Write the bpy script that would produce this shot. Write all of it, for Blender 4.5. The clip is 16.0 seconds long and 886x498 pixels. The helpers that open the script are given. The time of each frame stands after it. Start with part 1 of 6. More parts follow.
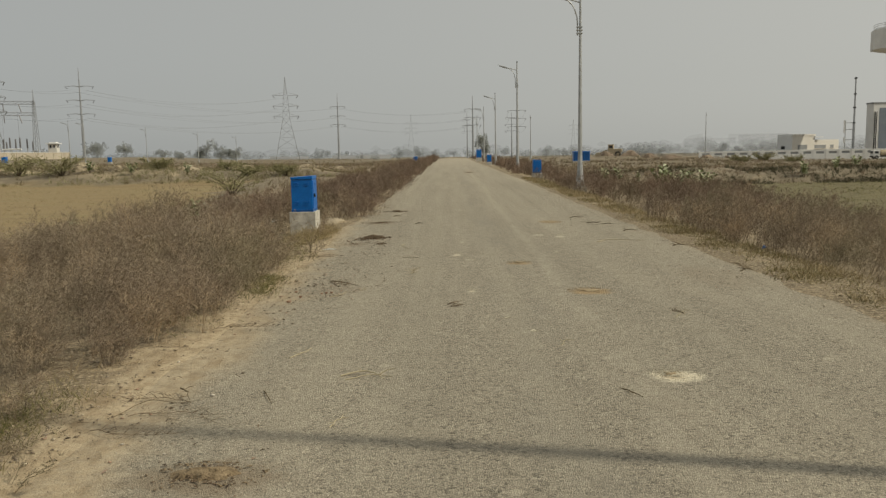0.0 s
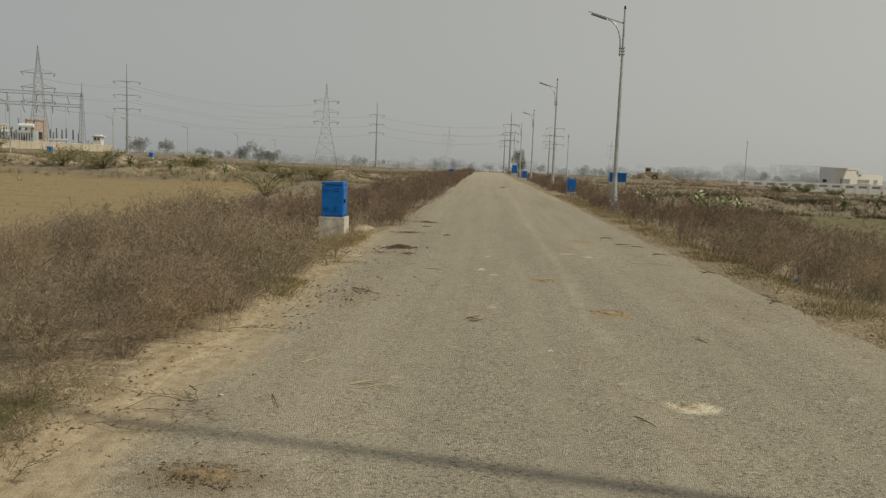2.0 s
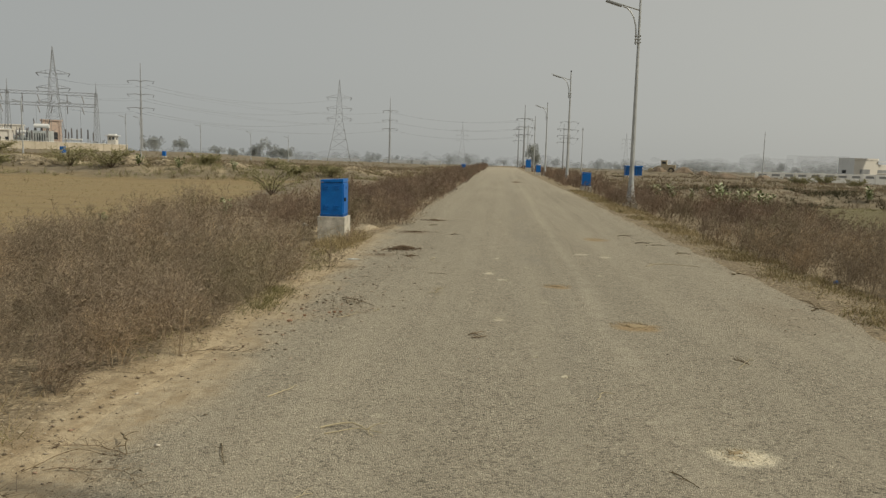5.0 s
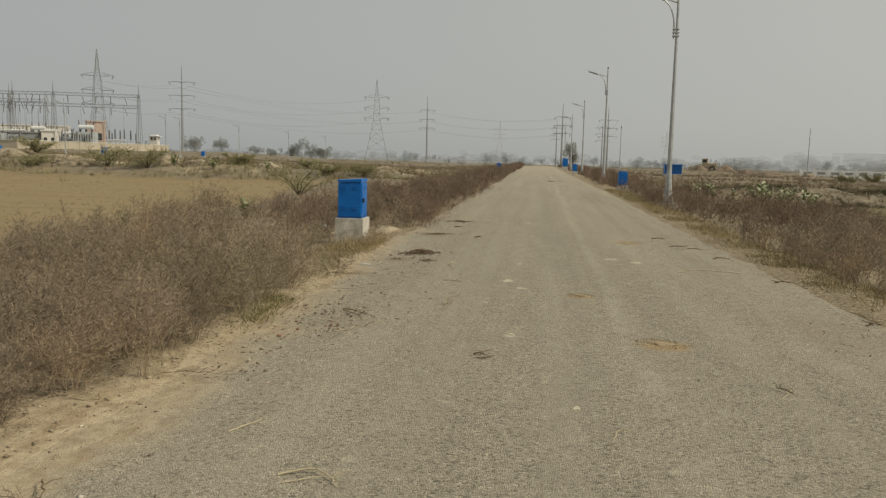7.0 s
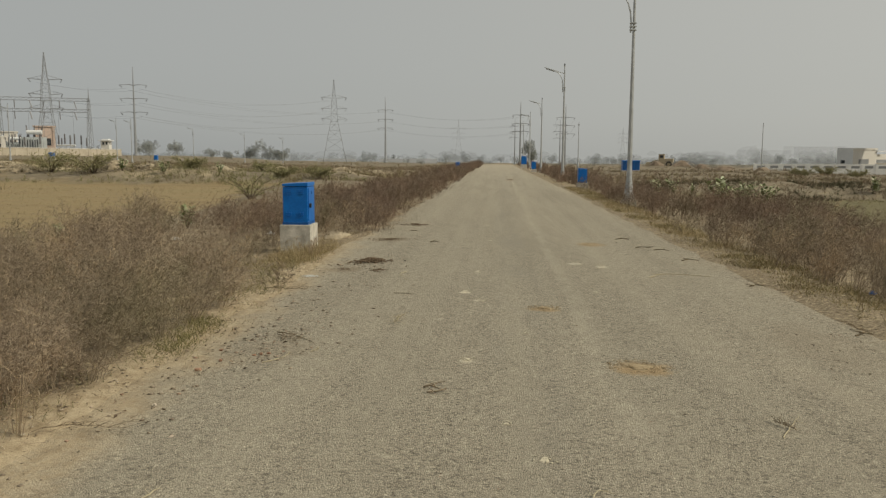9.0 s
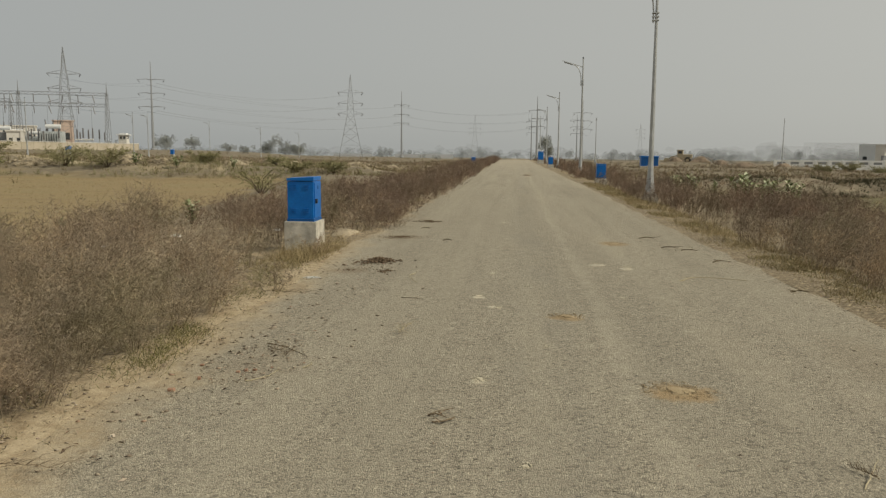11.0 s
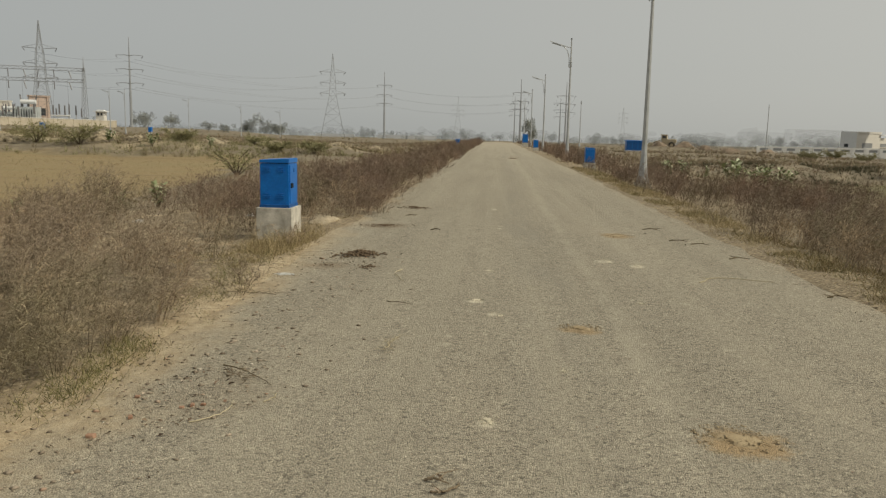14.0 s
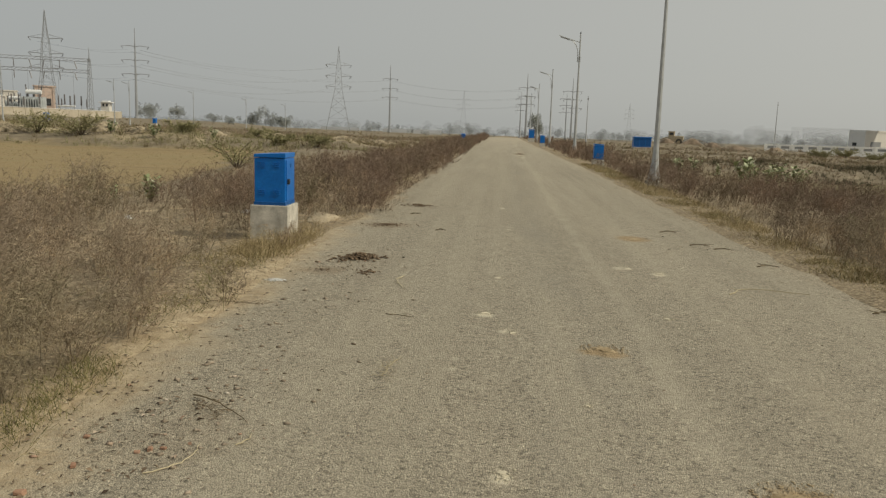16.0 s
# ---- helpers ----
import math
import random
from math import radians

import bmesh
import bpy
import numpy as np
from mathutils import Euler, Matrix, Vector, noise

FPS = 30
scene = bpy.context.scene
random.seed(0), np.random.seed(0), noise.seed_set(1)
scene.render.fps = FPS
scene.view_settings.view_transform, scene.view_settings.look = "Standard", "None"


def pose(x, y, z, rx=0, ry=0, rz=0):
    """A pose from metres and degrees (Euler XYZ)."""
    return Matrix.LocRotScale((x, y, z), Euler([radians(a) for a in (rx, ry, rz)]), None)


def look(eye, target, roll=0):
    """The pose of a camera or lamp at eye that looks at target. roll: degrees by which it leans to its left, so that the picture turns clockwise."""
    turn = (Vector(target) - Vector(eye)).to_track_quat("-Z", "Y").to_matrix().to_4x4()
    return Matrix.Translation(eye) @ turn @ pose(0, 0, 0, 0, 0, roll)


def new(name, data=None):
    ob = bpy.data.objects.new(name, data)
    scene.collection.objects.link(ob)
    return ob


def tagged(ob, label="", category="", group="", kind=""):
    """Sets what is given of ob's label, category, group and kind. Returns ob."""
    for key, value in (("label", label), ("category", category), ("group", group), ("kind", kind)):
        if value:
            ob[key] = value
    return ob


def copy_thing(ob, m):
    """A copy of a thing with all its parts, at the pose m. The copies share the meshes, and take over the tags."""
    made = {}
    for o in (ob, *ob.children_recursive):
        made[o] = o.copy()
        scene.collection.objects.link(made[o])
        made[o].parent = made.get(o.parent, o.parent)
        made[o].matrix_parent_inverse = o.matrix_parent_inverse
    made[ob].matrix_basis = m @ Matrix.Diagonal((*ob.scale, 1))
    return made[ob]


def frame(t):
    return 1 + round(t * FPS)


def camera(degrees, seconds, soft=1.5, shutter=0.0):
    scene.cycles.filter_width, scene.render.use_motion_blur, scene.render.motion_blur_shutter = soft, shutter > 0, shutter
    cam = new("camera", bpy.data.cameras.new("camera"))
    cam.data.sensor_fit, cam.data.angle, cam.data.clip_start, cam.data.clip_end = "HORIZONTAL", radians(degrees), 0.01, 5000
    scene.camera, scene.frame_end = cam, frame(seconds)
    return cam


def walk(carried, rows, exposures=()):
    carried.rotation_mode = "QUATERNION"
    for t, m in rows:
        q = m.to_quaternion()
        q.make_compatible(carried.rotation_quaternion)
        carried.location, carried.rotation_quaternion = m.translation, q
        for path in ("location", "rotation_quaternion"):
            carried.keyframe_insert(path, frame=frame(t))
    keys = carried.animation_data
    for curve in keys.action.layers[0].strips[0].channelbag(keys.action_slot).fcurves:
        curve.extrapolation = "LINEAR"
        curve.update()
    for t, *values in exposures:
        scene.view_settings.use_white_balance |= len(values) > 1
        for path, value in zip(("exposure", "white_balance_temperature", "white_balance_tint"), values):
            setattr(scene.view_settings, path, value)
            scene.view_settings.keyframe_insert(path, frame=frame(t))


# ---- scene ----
cam = camera(58.8, 16.0, soft=1.32)
PATH = [
    (0, (0.041, -1.177, 1.718), (0.011, 0.808, 1.469), -1.1),
    (0.5, (0.046, -1.171, 1.725), (0.045, 0.817, 1.511), -0.2),
    (1, (0.032, -1.189, 1.735), (0.034, 0.801, 1.538), 1.6),
    (1.5, (0.031, -1.146, 1.727), (0.003, 0.845, 1.533), 1.9),
    (2, (0.13, -1.099, 1.712), (0.021, 0.886, 1.494), 2.1),
    (2.5, (0.246, -1.042, 1.712), (0.062, 0.935, 1.471), 2.8),
    (3, (0.243, -0.872, 1.706), (0.045, 1.103, 1.461), 2.5),
    (3.5, (0.195, -0.633, 1.705), (0.007, 1.343, 1.461), 2.1),
    (6, (0.361, 0.416, 1.705), (0.225, 2.398, 1.481), 1.4),
    (6.5, (0.454, 0.637, 1.726), (0.246, 2.613, 1.498), 1.7),
    (7, (0.467, 0.811, 1.703), (0.226, 2.782, 1.468), 1.2),
    (7.5, (0.395, 1.045, 1.71), (0.281, 3.028, 1.478), 1.5),
    (8, (0.399, 1.213, 1.7), (0.307, 3.197, 1.464), 1.4),
    (8.5, (0.473, 1.479, 1.721), (0.354, 3.462, 1.485), 0.8),
    (10.8, (0.513, 2.555, 1.674), (0.331, 4.533, 1.44), 0.2),
    (11, (0.476, 2.605, 1.679), (0.293, 4.581, 1.432), 0.4),
    (11.5, (0.392, 2.83, 1.696), (0.251, 4.809, 1.442), 0.4),
    (12, (0.339, 2.998, 1.69), (0.232, 4.979, 1.433), 0.7),
    (12.5, (0.38, 3.251, 1.693), (0.198, 5.225, 1.43), 0.6),
    (13, (0.398, 3.43, 1.681), (0.078, 5.385, 1.412), 0.4),
    (13.5, (0.326, 3.632, 1.672), (0.059, 5.594, 1.387), 0.7),
    (14, (0.257, 3.815, 1.67), (0.122, 5.789, 1.378), 1.2),
    (14.5, (0.299, 4.045, 1.662), (0.162, 6.017, 1.356), 1.1),
    (15, (0.348, 4.237, 1.674), (0.072, 6.193, 1.36), 1.0),
    (15.5, (0.304, 4.389, 1.658), (0.017, 6.342, 1.341), 1.4),
    (16, (0.182, 4.591, 1.671), (0.037, 6.562, 1.365), 1.8),
]
walk(cam, [(t, look(eye, target, roll)) for t, eye, target, roll in PATH], exposures=[(0, 0.02, 6800, 8), (2.0, -0.05, 6800, 8), (3.5, -0.01, 6800, 8), (6.3, -0.03, 6800, 8), (7.2, 0.05, 6800, 8), (8.2, 0.0, 6800, 8), (11.0, 0.03, 6800, 8), (12.0, 0.0, 6800, 8), (13.2, 0.07, 6800, 8), (14.2, 0.07, 6800, 8), (16.0, 0.04, 6800, 8)])

# ---- light: hazy sun from the right, slightly behind, under a milky sky ----
SUN_DIR = Vector((0.98 * math.cos(radians(41)), -0.195 * math.cos(radians(41)), math.sin(radians(41))))
world = bpy.data.worlds.new("hazy_sky")
scene.world = world
world.use_nodes = True
wn, wl = world.node_tree.nodes, world.node_tree.links
sky = wn.new("ShaderNodeTexSky")
sky.sky_type, sky.sun_disc = "NISHITA", False
sky.sun_elevation, sky.sun_rotation = radians(41), math.atan2(SUN_DIR.x, SUN_DIR.y)
sky.air_density, sky.dust_density, sky.ozone_density = 1.0, 1.5, 1.0
sky_grey = wn.new("ShaderNodeHueSaturation")
sky_grey.inputs["Saturation"].default_value = 0.22
wl.new(sky.outputs[0], sky_grey.inputs["Color"])
milk = wn.new("ShaderNodeMix")
milk.data_type = "RGBA"
milk.inputs[0].default_value = 0.85
side = wn.new("ShaderNodeVectorMath")
side.operation = "DOT_PRODUCT"
side.inputs[1].default_value = SUN_DIR
wl.new(wn.new("ShaderNodeTexCoord").outputs["Generated"], side.inputs[0])
glow = wn.new("ShaderNodeMapRange")
glow.inputs[1].default_value, glow.inputs[2].default_value = -0.6, 0.75
wl.new(side.outputs["Value"], glow.inputs[0])
haze = wn.new("ShaderNodeMix")
haze.data_type = "RGBA"
haze.inputs[6].default_value, haze.inputs[7].default_value = (3.1, 3.32, 3.45, 1), (5.3, 5.3, 5.0, 1)
wl.new(glow.outputs[0], haze.inputs[0])
wl.new(haze.outputs[2], milk.inputs[7])
wl.new(sky_grey.outputs[0], milk.inputs[6])
wl.new(milk.outputs[2], wn["Background"].inputs["Color"])
wn["Background"].inputs["Strength"].default_value = 0.1
sun = new("sun", bpy.data.lights.new("sun", "SUN"))
sun.data.energy, sun.data.angle, sun.data.color = 2.55, radians(1.2), (1.0, 0.925, 0.77)
sun.matrix_world = look(SUN_DIR * 60, (0, 0, 0))


scene.cycles.transparent_max_bounces = 48


# ---- materials ----
def material(name, rough=0.85, metal=0.0):
    m = bpy.data.materials.new(name)
    m.use_nodes = True
    p = m.node_tree.nodes["Principled BSDF"]
    p.inputs["Roughness"].default_value, p.inputs["Metallic"].default_value = rough, metal
    p.inputs["Specular IOR Level"].default_value = 0.3
    return m, m.node_tree.nodes, m.node_tree.links, p


def noise_node(n, l, scale, detail=4.0, rough=0.55, vec=None):
    t = n.new("ShaderNodeTexNoise")
    t.inputs["Scale"].default_value, t.inputs["Detail"].default_value, t.inputs["Roughness"].default_value = scale, detail, rough
    if vec is None:
        vec = n.new("ShaderNodeNewGeometry").outputs["Position"]
    l.new(vec, t.inputs["Vector"])
    return t.outputs["Fac"]


def ramp(n, l, fac, stops):
    r = n.new("ShaderNodeValToRGB")
    while len(r.color_ramp.elements) < len(stops):
        r.color_ramp.elements.new(0.5)
    for e, (pos, c) in zip(r.color_ramp.elements, stops):
        e.position, e.color = pos, (c, c, c, 1) if isinstance(c, (int, float)) else (*c, 1)
    l.new(fac, r.inputs[0])
    return r.outputs[0]


def mix(n, l, fac, a, b, mode="MIX"):
    m = n.new("ShaderNodeMix")
    m.data_type, m.blend_type = "RGBA", mode
    for sock, v in ((m.inputs[0], fac), (m.inputs[6], a), (m.inputs[7], b)):
        if isinstance(v, (int, float)):
            sock.default_value = v
        elif isinstance(v, tuple):
            sock.default_value = (*v, 1)
        else:
            l.new(v, sock)
    return m.outputs[2]


def calc(n, l, op, a, b, c=None):
    m = n.new("ShaderNodeMath")
    m.operation = op
    for sock, v in zip(m.inputs, (a, b, c)):
        if isinstance(v, (int, float)):
            sock.default_value = v
        elif v is not None:
            l.new(v, sock)
    return m.outputs[0]


def step(n, l, v, lo, hi):
    m = n.new("ShaderNodeMapRange")
    m.interpolation_type = "SMOOTHSTEP"
    l.new(v, m.inputs[0])
    m.inputs[1].default_value, m.inputs[2].default_value = lo, hi
    return m.outputs[0]


def bump(n, l, p, height, strength, dist):
    b = n.new("ShaderNodeBump")
    b.inputs["Strength"].default_value, b.inputs["Distance"].default_value = strength, dist
    l.new(height, b.inputs["Height"])
    l.new(b.outputs[0], p.inputs["Normal"])


def mottled(name, dark, light, scale=6.0, rough=0.85, metal=0.0, fine=60.0, relief=0.15):
    """A worn surface: stains at one scale, grain at another."""
    m, n, l, p = material(name, rough, metal)
    a = ramp(n, l, noise_node(n, l, scale, 5), [(0.3, dark), (0.7, light)])
    g = ramp(n, l, noise_node(n, l, fine, 3), [(0.3, 0.82), (0.7, 1.0)])
    l.new(mix(n, l, 1.0, a, g, "MULTIPLY"), p.inputs["Base Color"])
    bump(n, l, p, noise_node(n, l, fine, 3), relief, 0.01)
    return m


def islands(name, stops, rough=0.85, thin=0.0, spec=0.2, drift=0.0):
    """Plant matter whose pieces differ one from another; thin: see-through share that stands in for haze."""
    m, n, l, p = material(name, rough)
    p.inputs["Specular IOR Level"].default_value = spec
    col = ramp(n, l, n.new("ShaderNodeNewGeometry").outputs["Random Per Island"], stops)
    if drift:
        tone = ramp(n, l, noise_node(n, l, 1.1, 3, 0.6), [(0.32, (0.62, 0.58, 0.54)), (0.5, (0.95, 0.95, 0.95)), (0.68, (1.35, 1.3, 1.15))])
        col = mix(n, l, drift, col, tone, "MULTIPLY")
        cast = ramp(n, l, noise_node(n, l, 0.55, 3, 0.6), [(0.36, (0.90, 0.98, 0.85)), (0.5, (0.99, 1.0, 1.0)), (0.66, (1.02, 0.98, 0.96))])
        col = mix(n, l, drift, col, cast, "MULTIPLY")
    l.new(col, p.inputs["Base Color"])
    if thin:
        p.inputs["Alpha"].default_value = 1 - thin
    return m


# where spills have marked the road: x, y, half width, half length, colour, strength
SPILLS = (
    (1.66, 4.48, 0.23, 0.16, "pale", 1.0), (1.63, 4.47, 0.09, 0.06, "ochre", 0.5), (1.64, 8.0, 0.30, 0.24, "ochre", 0.85),
    (1.0, 10.4, 0.20, 0.17, "ochre", 0.75), (2.25, 17.0, 0.3, 0.4, "ochre", 0.7), (-1.3, 2.78, 0.5, 0.28, "brown", 0.6),
    (-1.45, 8.4, 0.45, 0.5, "brown", 0.15), (-1.82, 13.3, 0.32, 0.3, "brown", 0.5), (-1.73, 17.6, 0.45, 0.4, "brown", 0.6),
    (0.23, 8.12, 0.07, 0.07, "pale", 0.6), (0.07, 11.43, 0.09, 0.09, "pale", 0.6), (0.25, 10.89, 0.07, 0.08, "pale", 0.55),
    (2.06, 13.9, 0.1, 0.13, "pale", 0.55), (1.66, 14.2, 0.13, 0.15, "pale", 0.4), (3.4, 9.0, 0.5, 1.2, "brown", 0.22),
)


def sand_colour(n, l):
    c = ramp(n, l, noise_node(n, l, 7, 7, 0.7), [(0.28, (0.27, 0.205, 0.127)), (0.5, (0.43, 0.348, 0.232)), (0.72, (0.55, 0.455, 0.315))])
    c = mix(n, l, 0.55, c, ramp(n, l, noise_node(n, l, 90, 4, 0.75), [(0.3, 0.5), (0.5, 1.0), (0.7, 1.2)]), "MULTIPLY")
    trod = n.new("ShaderNodeMapping")
    trod.inputs["Scale"].default_value = (2.6, 0.7, 1)
    l.new(n.new("ShaderNodeNewGeometry").outputs["Position"], trod.inputs[0])
    return mix(n, l, 0.7, c, ramp(n, l, noise_node(n, l, 1.5, 6, 0.7, trod.outputs[0]), [(0.36, (0.68, 0.62, 0.54)), (0.5, 1.0), (0.7, 1.08)]), "MULTIPLY")


def stain(n, l, x, y, ragged, at_x, at_y, rx, ry):
    """A soft ragged oval round a place, 1 inside and 0 outside."""
    u = calc(n, l, "DIVIDE", calc(n, l, "SUBTRACT", x, at_x), rx)
    v = calc(n, l, "DIVIDE", calc(n, l, "SUBTRACT", y, at_y), ry)
    d = calc(n, l, "SQRT", calc(n, l, "ADD", calc(n, l, "MULTIPLY", u, u), calc(n, l, "MULTIPLY", v, v)), 0.0)
    return calc(n, l, "SUBTRACT", 1.0, step(n, l, calc(n, l, "ADD", d, ragged), 0.45, 1.1))


def asphalt():
    m, n, l, p = material("dusty_asphalt", 0.9)
    pos = n.new("ShaderNodeNewGeometry").outputs["Position"]
    sep = n.new("ShaderNodeSeparateXYZ")
    l.new(pos, sep.inputs[0])
    x, y = sep.outputs[0], sep.outputs[1]

    def cells(scale):
        t = n.new("ShaderNodeTexVoronoi")
        t.inputs["Scale"].default_value = scale
        l.new(pos, t.inputs["Vector"])
        return t

    def along(sx, sy):
        t = n.new("ShaderNodeMapping")
        t.inputs["Scale"].default_value = (sx, sy, 1)
        l.new(pos, t.inputs[0])
        return t.outputs[0]

    grit, stones = cells(110), cells(46)
    base = ramp(n, l, noise_node(n, l, 1.0, 4, 0.55, along(0.9, 0.10)), [(0.3, (0.345, 0.308, 0.237)), (0.7, (0.425, 0.380, 0.292))])
    base = mix(n, l, 0.85, base, ramp(n, l, n_sep(n, l, grit.outputs["Color"]), [(0.0, 0.40), (0.25, 0.88), (0.85, 1.08), (1.0, 1.42)]), "MULTIPLY")
    base = mix(n, l, 0.8, base, ramp(n, l, n_sep(n, l, stones.outputs["Color"]), [(0.0, 0.45), (0.09, 0.62), (0.14, 0.97), (0.9, 1.02), (0.95, 1.28), (1.0, 1.4)]), "MULTIPLY")
    base = mix(n, l, 0.8, base, ramp(n, l, noise_node(n, l, 34, 4, 0.75), [(0.3, 0.66), (0.5, 1.0), (0.68, 1.2)]), "MULTIPLY")
    base = mix(n, l, 0.5, base, ramp(n, l, noise_node(n, l, 4.5, 5, 0.65), [(0.3, 0.8), (0.7, 1.13)]), "MULTIPLY")
    pits = ramp(n, l, grit.outputs["Distance"], [(0.35, 1.1), (0.7, 0.62)])
    base = mix(n, l, 0.6, base, pits, "MULTIPLY")
    # lengthwise wheel tracks: worn pale lines, greyer bands between
    tracks = step(n, l, noise_node(n, l, 1.6, 4, 0.6, along(1.5, 0.02)), 0.42, 0.62)
    base = mix(n, l, calc(n, l, "MULTIPLY", tracks, 0.28), base, (0.405, 0.366, 0.280))
    wander = calc(n, l, "MULTIPLY", calc(n, l, "SUBTRACT", noise_node(n, l, 0.35, 3, 0.6), 0.5), 0.5)
    line = calc(n, l, "ABSOLUTE", calc(n, l, "SUBTRACT", calc(n, l, "ADD", x, wander), 1.33), 0.0)
    worn = calc(n, l, "MULTIPLY", calc(n, l, "SUBTRACT", 1.0, step(n, l, line, 0.02, 0.14)), step(n, l, noise_node(n, l, 1.3, 4, 0.6), 0.35, 0.6))
    base = mix(n, l, calc(n, l, "MULTIPLY", worn, 0.34), base, (0.47, 0.425, 0.33))
    grey = calc(n, l, "ABSOLUTE", calc(n, l, "SUBTRACT", calc(n, l, "ADD", x, wander), 0.72), 0.0)
    grey = calc(n, l, "MULTIPLY", calc(n, l, "SUBTRACT", 1.0, step(n, l, grey, 0.1, 0.42)), step(n, l, noise_node(n, l, 1.1, 4, 0.6, along(1.0, 0.3)), 0.4, 0.65))
    base = mix(n, l, calc(n, l, "MULTIPLY", grey, 0.4), base, (0.270, 0.250, 0.205))
    dust = step(n, l, noise_node(n, l, 0.8, 6, 0.7, along(1.0, 0.22)), 0.5, 0.74)
    base = mix(n, l, calc(n, l, "MULTIPLY", dust, 0.3), base, (0.42, 0.362, 0.27))
    # pale and rusty spills worn into the surface, each with its own ragged shape
    ragged = calc(n, l, "ADD", calc(n, l, "MULTIPLY", calc(n, l, "SUBTRACT", noise_node(n, l, 6, 5, 0.7), 0.5), 1.3), calc(n, l, "MULTIPLY", calc(n, l, "SUBTRACT", noise_node(n, l, 45, 4, 0.75), 0.5), 0.9))
    pale, ochre, brown = (0.76, 0.69, 0.53), (0.40, 0.285, 0.155), (0.23, 0.175, 0.115)
    for sx, sy, rx, ry, colour, power in SPILLS:
        base = mix(n, l, calc(n, l, "MULTIPLY", stain(n, l, x, y, ragged, sx, sy, rx, ry), power), base, {"pale": pale, "ochre": ochre, "brown": brown}[colour])
    # small chalky scuffs, few and far between
    scuff = cells(2.3)
    near_spot = calc(n, l, "SUBTRACT", 1.0, step(n, l, calc(n, l, "ADD", scuff.outputs["Distance"], calc(n, l, "MULTIPLY", ragged, 0.06)), 0.05, 0.13))
    rare = step(n, l, n_sep(n, l, scuff.outputs["Color"]), 0.66, 0.7)
    base = mix(n, l, calc(n, l, "MULTIPLY", calc(n, l, "MULTIPLY", near_spot, rare), 0.5), base, (0.56, 0.5, 0.385))
    # sand creeping in from both edges
    wob = calc(n, l, "MULTIPLY", calc(n, l, "SUBTRACT", noise_node(n, l, 0.9, 6, 0.66), 0.5), 1.3)
    drift = calc(n, l, "MULTIPLY_ADD", calc(n, l, "MINIMUM", y, 18.0), 0.035, calc(n, l, "MULTIPLY", calc(n, l, "MAXIMUM", calc(n, l, "SUBTRACT", y, 18.0), 0.0), 0.012))
    left = calc(n, l, "ADD", calc(n, l, "ADD", x, drift), wob)
    sand_l = calc(n, l, "SUBTRACT", 1.0, step(n, l, left, -1.95, -1.4))
    right = calc(n, l, "ADD", calc(n, l, "MULTIPLY_ADD", y, 0.010, x), wob)
    sand_r = step(n, l, right, 3.7, 4.7)
    sand = calc(n, l, "MAXIMUM", sand_l, calc(n, l, "MULTIPLY", sand_r, 0.3))
    clump = step(n, l, noise_node(n, l, 26, 4, 0.75), 0.3, 0.62)
    sand = calc(n, l, "MULTIPLY", sand, calc(n, l, "MULTIPLY_ADD", clump, 0.45, 0.55))
    soil = sand_colour(n, l)
    # from 60 to 150 m the road blends towards one flat tone
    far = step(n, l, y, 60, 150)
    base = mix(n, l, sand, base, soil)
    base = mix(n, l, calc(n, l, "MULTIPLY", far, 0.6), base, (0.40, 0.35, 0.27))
    l.new(base, p.inputs["Base Color"])
    chip_relief = calc(n, l, "MULTIPLY", calc(n, l, "ADD", grit.outputs["Distance"], calc(n, l, "MULTIPLY", stones.outputs["Distance"], 0.5)), calc(n, l, "SUBTRACT", 1.0, calc(n, l, "MULTIPLY", sand_l, 0.7)))
    bump(n, l, p, calc(n, l, "SUBTRACT", noise_node(n, l, 50, 4, 0.7), chip_relief), 0.9, 0.010)
    return m


def n_sep(n, l, col):
    s = n.new("ShaderNodeSeparateColor")
    l.new(col, s.inputs[0])
    return s.outputs[0]


